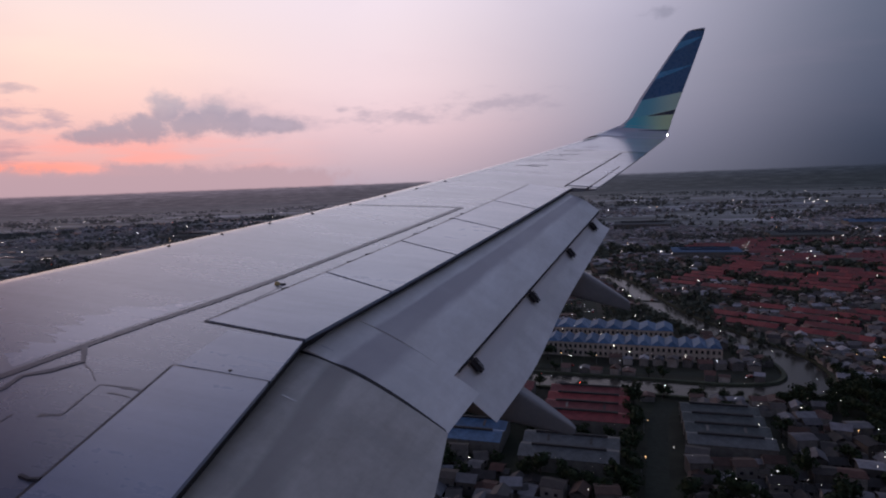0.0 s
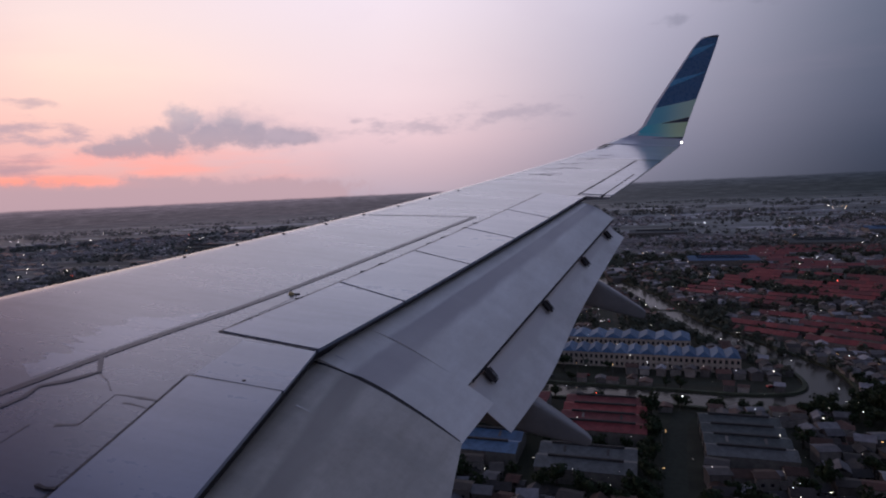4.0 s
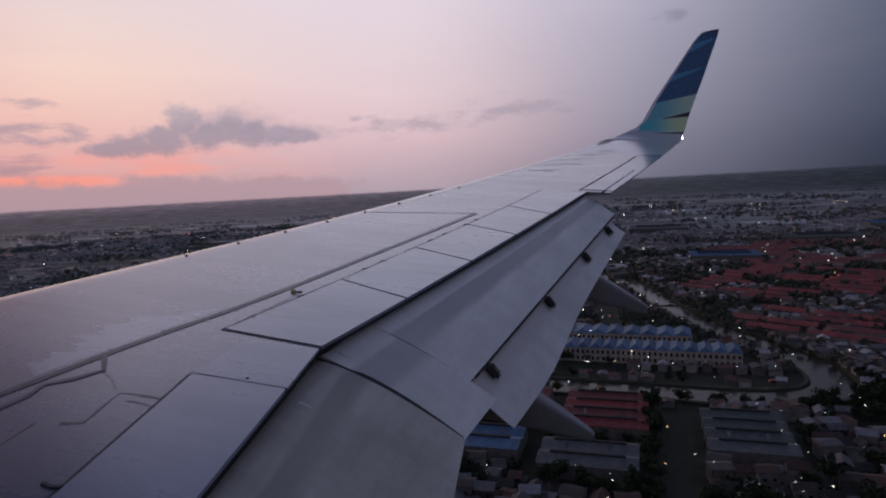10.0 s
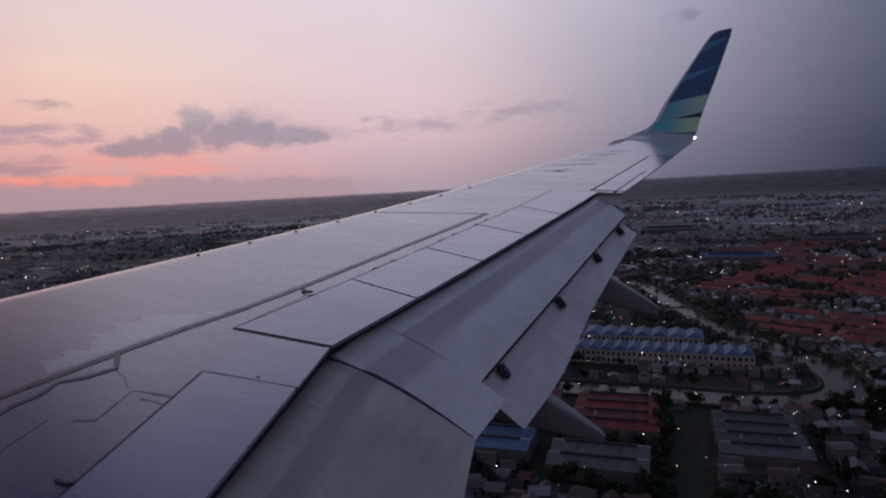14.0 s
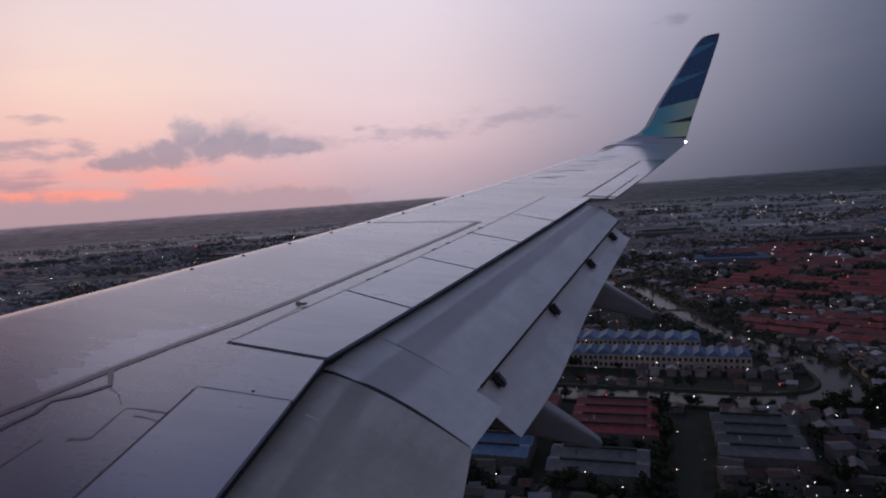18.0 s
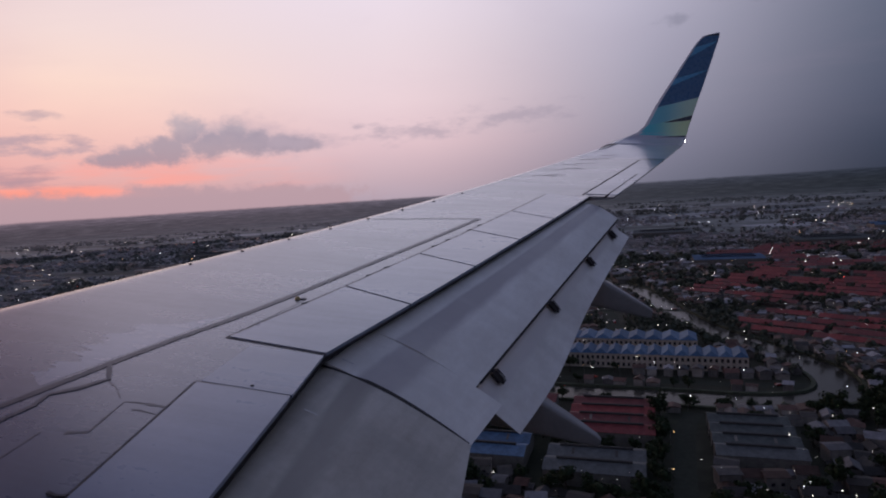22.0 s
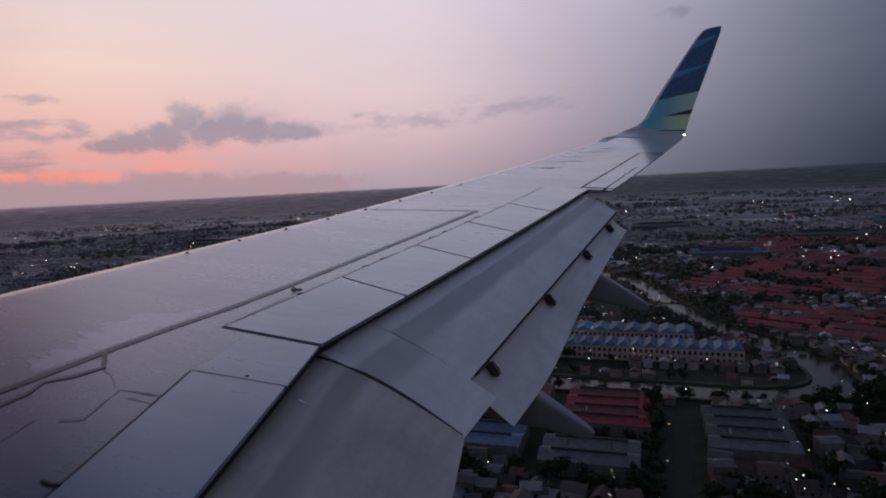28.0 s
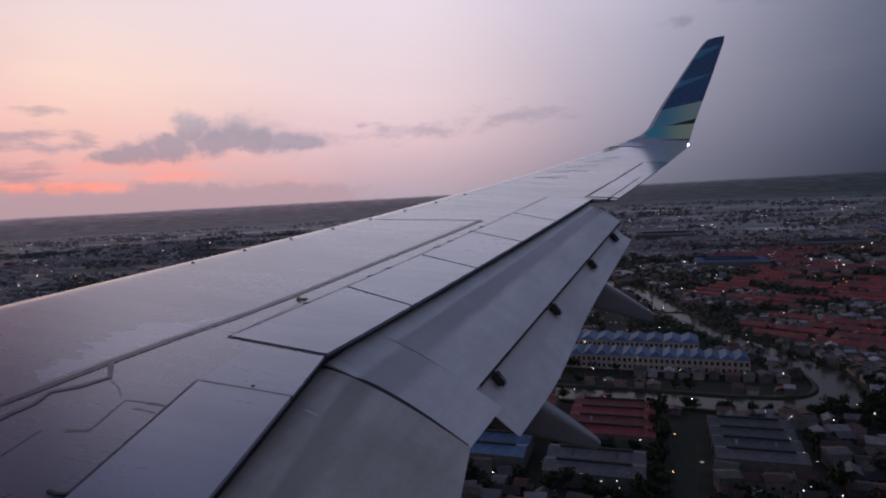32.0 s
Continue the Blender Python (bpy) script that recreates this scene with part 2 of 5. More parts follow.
def wing_paint(name, base, dirt, streak, rough, coat, spanwise=False, coat_rough=0.15, coat_ior=1.5, stain_shade=None):
    """Glossy aircraft paint with streaks of grime, chordwise or spanwise, and fine mottling."""
    m, n = material(name, rough, spec=0.5, coat=coat)
    n.p.inputs["Coat Roughness"].default_value, n.p.inputs["Coat IOR"].default_value = coat_rough, coat_ior
    fine = n.noise(n.co, 14, 4, 0.6)
    broad = n.noise(n.scaled(n.co, 0.5, 1.2, 1), 1.1, 5, 0.6)
    lines = n.noise(n.scaled(n.co, 4.0, 0.7, 4) if spanwise else n.scaled(n.co, 0.55, 6.0, 1), 1.0, 5, 0.65)
    k = n.math("ADD", n.math("MULTIPLY", broad, 0.45), n.math("ADD", n.math("MULTIPLY", lines, 0.4), n.math("MULTIPLY", fine, 0.15)))
    c = n.ramp(k, [(0.35, tuple(x * y for x, y in zip(base[:3], dirt[:3])) + (1,)), (0.62, base)])
    if streak:
        s = n.span(n.noise(n.scaled(n.co, 0.35, 2.3, 1), 1.0, 3, 0.5), 0.5, 0.66, 0, streak)
        c = n.mix(s, c, tuple(x * 0.62 for x in base[:3]) + (1,))
    if stain_shade:
        # a band along the span, at this share of the chord: smeared stain, on the aft flap painted shade
        lo, hi, tint = stain_shade
        across = n.add("ShaderNodeAttribute")
        across.attribute_name = "across"
        where = n.math("ADD", across.outputs["Fac"], n.math("MULTIPLY", n.math("SUBTRACT", lines, 0.5), 0.10))
        band_k = n.math("MULTIPLY", n.span(where, lo - 0.02, lo + 0.03), n.span(where, hi + 0.06, hi - 0.06))
        c = n.mix(n.math("MULTIPLY", band_k, n.span(broad, 0.3, 0.6, 0.65, 1.0)), c, tint)
    n.plug(n.p.inputs["Base Color"], c)
    n.plug(n.p.inputs["Roughness"], n.span(k, 0.35, 0.65, min(1, rough + 0.14), rough))
    return m


M_SKIN = wing_paint("grey_wing_paint", (0.105, 0.122, 0.165, 1), (0.76, 0.75, 0.73), 0.14, 0.22, 1.0, coat_rough=0.12, coat_ior=1.95)
M_TIP = wing_paint("white_wing_tip_paint", (0.5, 0.51, 0.56, 1), (0.9, 0.9, 0.9), 0.06, 0.3, 1.0, coat_rough=0.2, coat_ior=1.9)
M_SPOILER = wing_paint("spoiler_paint", (0.2, 0.238, 0.325, 1), (0.76, 0.75, 0.73), 0.16, 0.25, 1.0, coat_rough=0.14, coat_ior=1.95)
M_FLAP = wing_paint("weathered_flap_paint", (0.83, 0.825, 0.79, 1), (0.76, 0.74, 0.72), 0.26, 0.42, 0.3, True, stain_shade=(0.26, 0.5, (0.45, 0.43, 0.43, 1)))
# its band beside the slot is the shade of the hollow, put into colour
M_FLAP_AFT = wing_paint("grimy_shaded_aft_flap_paint", (0.73, 0.725, 0.70, 1), (0.72, 0.70, 0.68), 0.3, 0.45, 0.3, True, stain_shade=(-0.1, 0.36, (0.58, 0.56, 0.55, 1)))
M_FLAP_IN = wing_paint("brown_stained_flap_paint", (0.565, 0.545, 0.495, 1), (0.6, 0.57, 0.54), 0.4, 0.45, 0.3, True, stain_shade=(0.2, 0.36, (0.31, 0.29, 0.26, 1)))
# polished wear, with the brighter sky reflection painted in as a lighter base
M_PATCH = wing_paint("polished_sheen_patch", (0.32, 0.335, 0.39, 1), (0.75, 0.75, 0.75), 0.1, 0.2, 1.0, coat_rough=0.1, coat_ior=1.95)
M_WHITE = wing_paint("white_fuselage_paint", (0.72, 0.72, 0.74, 1), (0.9, 0.9, 0.9), 0.05, 0.3, 0.3)
# one dark colour for fittings, gaps and the painted shade of the flap slots
M_DARK = plain("dark_gap_shade_and_fittings", (0.035, 0.032, 0.034), 0.75, 0.3, 8.0, spec=0.3)
M_STRIPE = plain("grey_sealant_band", (0.08, 0.075, 0.085), 0.5, 0.35, 6.0, spec=0.4, coat=0.5)
M_LINE = plain("panel_gap_grime", (0.05, 0.047, 0.052), 0.6, 0.5, 12.0, spec=0.3, coat=0.25)
M_FAINT = plain("faded_panel_line", (0.078, 0.074, 0.08), 0.5, 0.5, 12.0, coat=0.6)
M_SCUFF = plain("scuffed_stencil", (0.11, 0.105, 0.11), 0.5, 0.4, 9.0)
M_COVE_SHADE = plain("cove_shade_colour", (0.045, 0.043, 0.046), 0.9, 0.3, 5.0, spec=0.1)
M_FAIR = plain("grey_fairing_paint", (0.2, 0.2, 0.205), 0.4, 0.2, 2.5, spec=0.5, coat=0.4)
M_BRASS = plain("worn_brass_fitting", (0.42, 0.34, 0.16), 0.5, 0.2, 20, metal=0.5)
M_NAVY = plain("navy_blue_livery", (0.012, 0.09, 0.21), 0.3, 0.15, 2.0, coat=0.4)
M_BLUE = plain("mid_blue_livery", (0.06, 0.31, 0.52), 0.3, 0.15, 2.0, coat=0.4)
M_INK = plain("black_livery_wedge", (0.012, 0.016, 0.035), 0.35, 0.2, 3.0, coat=0.3)
M_LAMP = glowing("white_position_light", (1.0, 0.83, 0.66, 1), 60.0)


def livery_fade(name, a, b, x0, x1):
    """Paint that fades from a at the leading edge to b at the trailing edge."""
    m, n = material(name, 0.3, coat=0.4)
    s = n.add("ShaderNodeSeparateXYZ")
    n.t.links.new(n.co, s.inputs[0])
    w = n.noise(n.co, 2.0, 3, 0.5)
    n.plug(n.p.inputs["Base Color"], n.mix(n.span(n.math("ADD", s.outputs[0], n.math("MULTIPLY", n.math("SUBTRACT", w, 0.5), 0.15)), x0, x1), a, b))
    return m


M_TEAL = livery_fade("teal_to_lime_livery", (0.07, 0.50, 0.56, 1), (0.60, 0.80, 0.44, 1), 9.6, 10.4)
M_AQUA = livery_fade("aqua_to_pale_green_livery", (0.12, 0.47, 0.55, 1), (0.50, 0.72, 0.54, 1), 9.75, 10.6)

# walls and roofs grow paler with distance: haze put into their colour
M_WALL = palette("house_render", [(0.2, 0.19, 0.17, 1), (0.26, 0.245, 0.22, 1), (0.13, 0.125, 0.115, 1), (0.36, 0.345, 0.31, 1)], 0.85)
M_WALL_HAZED = palette("hazed_house_render", [(0.3, 0.295, 0.295, 1), (0.36, 0.35, 0.345, 1), (0.25, 0.245, 0.245, 1), (0.45, 0.44, 0.43, 1)], 0.9)
M_ROOF_HAZED = palette("hazed_far_roofs", [(0.15, 0.148, 0.154, 1), (0.18, 0.172, 0.174, 1), (0.22, 0.222, 0.235, 1), (0.17, 0.145, 0.14, 1), (0.32, 0.328, 0.35, 1), (0.14, 0.14, 0.145, 1)], 0.8)
M_WALL_O = palette("near_house_render", [(0.12, 0.112, 0.1, 1), (0.17, 0.16, 0.142, 1), (0.08, 0.075, 0.068, 1), (0.24, 0.225, 0.2, 1)], 0.85, "object")
ROOFS = [(0.036, 0.033, 0.030, 1), (0.064, 0.04, 0.031, 1), (0.05, 0.05, 0.05, 1), (0.08, 0.04, 0.031, 1), (0.03, 0.029, 0.028, 1), (0.12, 0.125, 0.13, 1), (0.046, 0.042, 0.039, 1), (0.15, 0.155, 0.165, 1), (0.06, 0.057, 0.054, 1), (0.038, 0.036, 0.034, 1), (0.21, 0.215, 0.228, 1), (0.11, 0.11, 0.115, 1), (0.088, 0.084, 0.08, 1)]
# roofs behind the nearest houses, lifted in colour for haze
M_ROOF = palette("tiled_and_tin_roofs", [(0.062, 0.057, 0.053, 1), (0.1, 0.063, 0.05, 1), (0.085, 0.085, 0.087, 1), (0.125, 0.068, 0.054, 1), (0.055, 0.053, 0.051, 1), (0.19, 0.195, 0.205, 1), (0.12, 0.112, 0.106, 1), (0.3, 0.308, 0.325, 1), (0.15, 0.146, 0.143, 1), (0.13, 0.08, 0.065, 1)], 0.75)
M_ROOF_O = palette("near_roofs", ROOFS, 0.75, "object")
M_RED = palette("red_tin_roof", [(0.235, 0.05, 0.048, 1), (0.195, 0.043, 0.044, 1), (0.26, 0.063, 0.058, 1), (0.165, 0.052, 0.05, 1)], 0.65, "object")
M_REDI = palette("red_estate_roofs", [(0.235, 0.068, 0.064, 1), (0.2, 0.062, 0.06, 1), (0.26, 0.085, 0.08, 1), (0.18, 0.072, 0.068, 1)], 0.7)
M_GREY = palette("weathered_sheet_roof", [(0.07, 0.085, 0.082, 1), (0.08, 0.095, 0.092, 1), (0.058, 0.072, 0.069, 1), (0.105, 0.118, 0.118, 1)], 0.7, "object")
M_BLUER = palette("blue_sheet_roof", [(0.07, 0.14, 0.235, 1), (0.085, 0.16, 0.26, 1), (0.055, 0.115, 0.2, 1)], 0.6, "object")
M_PALE = palette("pale_rendered_wall", [(0.14, 0.138, 0.122, 1), (0.18, 0.176, 0.155, 1)], 0.85, "object")
M_FACADE = palette("beige_factory_render", [(0.42, 0.375, 0.31, 1), (0.46, 0.41, 0.34, 1)], 0.85, "object")
M_DARKWIN = plain("dark_window_glass", (0.02, 0.022, 0.026), 0.15, 0.2, 2.0, spec=0.6)
M_VENT = plain("roof_ridge_vent", (0.024, 0.027, 0.028), 0.8, 0.3, 1.0)
M_BARK = plain("tree_bark", (0.05, 0.04, 0.03), 0.9, 0.3, 4.0, bump=0.3)
# leaf colours of the more distant trees, raised to carry haze
M_LEAF_PLAIN = palette("pale_hazed_foliage", [(0.13, 0.14, 0.125, 1), (0.15, 0.16, 0.14, 1), (0.115, 0.125, 0.112, 1)], 0.8, spec=0.15)
M_LEAF_FAR = palette("hazed_foliage", [(0.075, 0.09, 0.066, 1), (0.09, 0.104, 0.077, 1), (0.064, 0.078, 0.057, 1)], 0.8, spec=0.15)
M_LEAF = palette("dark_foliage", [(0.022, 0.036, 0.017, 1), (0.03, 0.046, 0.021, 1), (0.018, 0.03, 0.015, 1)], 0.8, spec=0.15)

M_ROAD = plain("asphalt", (0.037, 0.044, 0.033), 0.9, 0.25, 0.4, spec=0.15)
M_BANK = plain("concrete_canal_wall", (0.069, 0.081, 0.055), 0.9, 0.3, 0.3, spec=0.15)
M_POLE = plain("galvanised_pole", (0.2, 0.2, 0.2), 0.5, 0.2, 3.0, metal=0.6)
M_CAR = palette("car_paint", [(0.3, 0.3, 0.31, 1), (0.03, 0.03, 0.035, 1), (0.5, 0.5, 0.5, 1), (0.2, 0.02, 0.02, 1)], 0.3, "object", spec=0.5)
M_TYRE = plain("tyre_rubber", (0.02, 0.02, 0.02), 0.85, 0.2, 5)
L_WARM = glowing("warm_street_light", (1.0, 0.91, 0.78, 1), 6.0)
L_AMBER = glowing("amber_street_light", (1.0, 0.55, 0.22, 1), 5.0)
L_COOL = glowing("cool_white_light", (0.94, 0.97, 1.0, 1), 6.0)
L_RED = glowing("red_light", (1.0, 0.08, 0.05, 1), 7.0)
L_CAR = glowing("headlight_glow", (0.98, 0.97, 0.95, 1), 7.0)
L_TAIL = glowing("tail_light_glow", (1.0, 0.08, 0.05, 1), 4.0)


def ground_material():
    m, n = material("town_ground", 0.9, spec=0.2)
    cell = n.add("ShaderNodeSeparateColor")
    n.t.links.new(n.voronoi(n.co, 0.011), cell.inputs[0])
    c = n.ramp(cell.outputs[0], [(0, (0.024, 0.032, 0.02, 1)), (0.35, (0.032, 0.037, 0.025, 1)), (0.6, (0.045, 0.047, 0.037, 1)), (0.85, (0.027, 0.034, 0.021, 1))])
    a = n.noise(n.co, 0.05, 7, 0.65)
    c = n.mix(1.0, c, n.ramp(a, [(0.3, (0.55, 0.55, 0.55, 1)), (0.7, (1.5, 1.45, 1.4, 1))]), "MULTIPLY")
    # beyond the town the plain is paddy land in long narrow parcels, its colour paled for haze
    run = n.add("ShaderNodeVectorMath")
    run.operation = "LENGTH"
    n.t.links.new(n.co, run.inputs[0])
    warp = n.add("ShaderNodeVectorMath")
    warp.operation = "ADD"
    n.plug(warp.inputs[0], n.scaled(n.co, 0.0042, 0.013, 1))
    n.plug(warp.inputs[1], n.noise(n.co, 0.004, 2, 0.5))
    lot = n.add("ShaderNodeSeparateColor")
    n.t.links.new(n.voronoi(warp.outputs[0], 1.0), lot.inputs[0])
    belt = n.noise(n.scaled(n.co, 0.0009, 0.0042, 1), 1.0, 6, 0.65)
    hazed_paddy = n.ramp(lot.outputs[0], [(0, (0.15, 0.166, 0.16, 1)), (0.4, (0.185, 0.203, 0.2, 1)), (0.75, (0.225, 0.243, 0.248, 1)), (1, (0.35, 0.37, 0.385, 1))])
    hazed_paddy = n.mix(1.0, hazed_paddy, n.ramp(belt, [(0.38, (0.3, 0.32, 0.31, 1)), (0.5, (0.95, 0.97, 0.97, 1)), (0.62, (1.7, 1.7, 1.72, 1))]), "MULTIPLY")
    hazed_paddy = n.mix(1.0, hazed_paddy, n.ramp(n.noise(n.scaled(n.co, 0.012, 0.03, 1), 1.0, 5, 0.7), [(0.3, (0.55, 0.57, 0.56, 1)), (0.7, (1.3, 1.3, 1.3, 1))]), "MULTIPLY")
    # paler with distance: haze put into the base colour
    c = n.mix(n.span(run.outputs["Value"], 500, 1700, 0, 0.96), c, hazed_paddy)
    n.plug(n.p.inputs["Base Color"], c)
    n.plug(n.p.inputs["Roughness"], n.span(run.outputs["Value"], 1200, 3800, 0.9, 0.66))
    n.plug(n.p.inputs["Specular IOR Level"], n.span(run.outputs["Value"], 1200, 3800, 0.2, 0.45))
    return m


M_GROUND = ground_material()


def water_material(name, rough, spec):
    m, n = material(name, rough, spec=spec)
    n.p.inputs["IOR"].default_value = 1.33
    n.plug(n.p.inputs["Base Color"], n.ramp(n.noise(n.co, 0.03, 4), [(0.3, (0.035, 0.036, 0.03, 1)), (0.7, (0.05, 0.05, 0.042, 1))]))
    bn = n.add("ShaderNodeBump")
    bn.inputs["Strength"].default_value, bn.inputs["Distance"].default_value = 0.08, 0.05
    n.plug(bn.inputs["Height"], n.noise(n.co, 0.9, 3))
    n.t.links.new(bn.outputs[0], n.p.inputs["Normal"])
    return m


M_WATER = water_material("muddy_canal_water", 0.2, 0.25)
M_POND = water_material("still_pond_water", 0.08, 0.5)


# ---- building helpers ----
def mesh_of(name, verts, faces, mat, smooth=False):
    me = bpy.data.meshes.new(name)
    me.from_pydata([tuple(v) for v in verts], [], faces)
    me.materials.append(mat)
    if smooth:
        me.polygons.foreach_set("use_smooth", [True] * len(me.polygons))
    me.update()
    return me


def part(name, me, parent, label=""):
    """A mesh as one part under a thing or under a part."""
    ob = new(name, me)
    ob.parent = parent
    if label:
        ob["label"] = label
    return ob


def thing(name, label, category, m=None, group="", kind=""):
    ob = new(name)
    if m is not None:
        ob.matrix_world = m
    return tagged(ob, label, category, group, kind)


def from_bm(name, bm, mat, smooth=False):
    me = bpy.data.meshes.new(name)
    bm.to_mesh(me)
    bm.free()
    me.materials.append(mat)
    if smooth:
        me.polygons.foreach_set("use_smooth", [True] * len(me.polygons))
    return me


def grid_mesh(name, fn, nu, nv, mat, close_u=False, smooth=True, caps=False):
    """Faces over fn(i / nu, j / nv)."""
    verts = [fn(i / nu, j / nv) for j in range(nv + 1) for i in range(nu + (0 if close_u else 1))]
    w = nu if close_u else nu + 1
    faces = [(j * w + i, j * w + (i + 1) % w, (j + 1) * w + (i + 1) % w, (j + 1) * w + i) for j in range(nv) for i in range(nu)]
    if caps:
        faces += [tuple(range(w - 1, -1, -1)), tuple(nv * w + i for i in range(w))]
    return mesh_of(name, verts, faces, mat, smooth)


# ---- the wing ----
def le(y):
    return 0.5188 * y


def chord(y):
    return 4.717 - 0.2907 * (y - 5.5)


def rise(y):
    return 0.0996 * (y - 1.9) + 0.0033 * y * y


def nose(y):
    """The leading edge, drawn forward a little towards the root."""
    f = min(1.0, max(0.0, (y - 6.5) / 4.2))
    return le(y) - 0.12 * (1 - f * f * (3 - 2 * f))


def skin(x, y, dz=0.0):
    """A point of the wing's upper surface."""
    u = (x - nose(y)) / chord(y)
    drop = 0.027 * (1 - u / 0.08) ** 2 * chord(y) if u < 0.08 else 0.0
    return (x, y, rise(y) - drop + dz)


def aft_edge(y):
    """The trailing edge of the fixed wing and its spoilers, over the flaps."""
    return 7.094 + (5.83 - y) * 0.150 if y < 5.83 else le(y) + 0.874 * chord(y) + 0.03 * max(0.0, 1 - (y - 5.83) / 3)


def hinge(y):
    return 6.074 + 0.3098 * (y - 5.916)


def tail_edge(y):
    """The trailing edge outboard of the flaps."""
    return 9.05 + 0.262 * (y - 11.815)


def plate(name, y0, y1, fore, aft, mat, parent, lift=0.006, deep=0.02, nx=6, ny=10, label="", skew=(0.0, 0.0)):
    """A panel on the wing between two lines, with thickness."""
    def top(i, j, dz):
        y = y0 + (y1 - y0) * j - i * (skew[0] + (skew[1] - skew[0]) * j)
        return skin(fore(y) + (aft(y) - fore(y)) * i, y, dz)
    verts, faces = [], []
    for dz in (lift, lift - deep):
        verts += [top(i / nx, j / ny, dz) for j in range(ny + 1) for i in range(nx + 1)]
    w, n = nx + 1, (nx + 1) * (ny + 1)
    for j in range(ny):
        for i in range(nx):
            a = j * w + i
            faces += [(a, a + 1, a + w + 1, a + w), (n + a + w, n + a + w + 1, n + a + 1, n + a)]
    rim = list(range(w)) + [j * w + nx for j in range(1, ny + 1)] + [ny * w + i for i in range(nx - 1, -1, -1)] + [j * w for j in range(ny - 1, 0, -1)]
    for a, b in zip(rim, rim[1:] + rim[:1]):
        faces.append((b, a, n + a, n + b))
    return part(name, mesh_of(name, verts, faces, mat), parent, label)


def band(name, pts, width, mat, parent, lift=0.004, label="", wobble=0.0):
    """A thin raised strip along a line of (x, y) points on the wing."""
    line = []
    for (xa, ya), (xb, yb) in zip(pts, pts[1:]):
        k = max(1, int(math.hypot(xb - xa, yb - ya) / 0.12))
        line += [(xa + (xb - xa) * i / k, ya + (yb - ya) * i / k) for i in range(k)]
    line.append(pts[-1])
    verts, faces = [], []
    for i, (x, y) in enumerate(line):
        x0, y0 = line[max(0, i - 1)]
        x1, y1 = line[min(len(line) - 1, i + 1)]
        d = math.hypot(x1 - x0, y1 - y0)
        nx, ny = -(y1 - y0) / d, (x1 - x0) / d
        w = width * (1 + wobble * noise.noise((x * 9, y * 9, 0)))
        for s, dz in ((-0.5, -0.01), (-0.5, lift), (0.5, lift), (0.5, -0.01)):
            verts.append(skin(x + nx * w * s, y + ny * w * s, dz))
    for i in range(len(line) - 1):
        a = i * 4
        faces += [(a + k, a + k + 1, a + k + 5, a + k + 4) for k in range(3)]
    faces += [(3, 2, 1, 0), tuple(len(verts) - 4 + k for k in range(4))]
    return part(name, mesh_of(name, verts, faces, mat), parent, label)


wing = thing("aircraft_wing", "grey painted airliner wing with flaps lowered and blue winglet", "aircraft wing", AIRCRAFT)


def wing_section(y, tail):
    """Closed section: upper surface from the tail to the nose, then the lower surface back."""
    c, l = chord(y), nose(y)
    end = (tail - l) / c
    pts = []
    for k in range(17):
        u = end * (1 - k / 16) ** 1.6
        pts.append(skin(l + u * c, y))
    for k in range(1, 13):
        u = end * (k / 12) ** 1.5
        low = -0.012 - 0.095 * math.sqrt(max(u, 0)) * (1 - u / end) ** 0.7
        pts.append((l + u * c, y, rise(y) - 0.027 * c * max(0.0, 1 - 4 * u) + low * c * 0.8))
    return pts


def wing_shell(name, ys, tail, mat, label):
    rows = [wing_section(y, tail(y)) for y in ys]
    n = len(rows[0])
    verts = [p for r in rows for p in r]
    faces = [(j * n + i, j * n + (i + 1) % n, (j + 1) * n + (i + 1) % n, (j + 1) * n + i) for j in range(len(rows) - 1) for i in range(n)]
    faces += [tuple(range(n - 1, -1, -1)), tuple((len(rows) - 1) * n + i for i in range(n))]
    me = mesh_of(name, verts, faces, mat, True)
    ob = part(name, me, wing, label)
    mod = ob.modifiers.new("edges", "EDGE_SPLIT")
    mod.split_angle = radians(40)
    return ob


wing_shell("wing_box", [1.4 + 0.3 * k for k in range(15)] + [5.83] + [6.1 + 0.36 * k for k in range(17)] + [11.98], aft_edge, M_SKIN, "grey upper wing skin with faint grime")
wing_shell("outer_wing_box", [11.985 + 0.34 * k for k in range(10)] + [15.24], lambda y: tail_edge(y) - 0.01, M_SKIN, "grey outer wing skin")
wing_shell("wing_tip", [15.245, 15.6, 16.0, 16.4, 16.72], lambda y: tail_edge(y) - 0.01, M_TIP, "pale wing tip skin")

# spoilers: five outboard panels and one inboard
GAP = 0.013
SPOILER_ENDS = [5.916, 7.334, 8.584, 9.72, 10.815, 12.0]
for a, b in zip(SPOILER_ENDS, SPOILER_ENDS[1:]):
    slant = [0.07 if e == 5.916 else 0.16 if e == 12.0 else 0.305 for e in (a, b)]
    sp = plate("spoiler", a + GAP, b - GAP, lambda y: hinge(y) + 0.018, lambda y: aft_edge(y) + 0.012, M_SPOILER, wing, 0.012, 0.03, label="pale grey spoiler panel", skew=slant)
    band("hinge_gap", [(hinge(a) + 0.0, a), (hinge(b), b)], 0.042, M_LINE, sp, 0.004, wobble=0.6)
    band("side_gap", [(hinge(a), a), (aft_edge(a - slant[0]) - 0.01, a - slant[0])], 0.018, M_LINE, sp, 0.004, wobble=0.5)
    for y in [q for q in (6.83, 7.75, 8.05, 8.95, 9.25, 9.75, 10.02) if a < q < b]:
        band("hinge_fitting", [(hinge(y) - 0.05, y - 0.04), (hinge(y) + 0.01, y + 0.02)], 0.013, M_LINE, sp, 0.01)
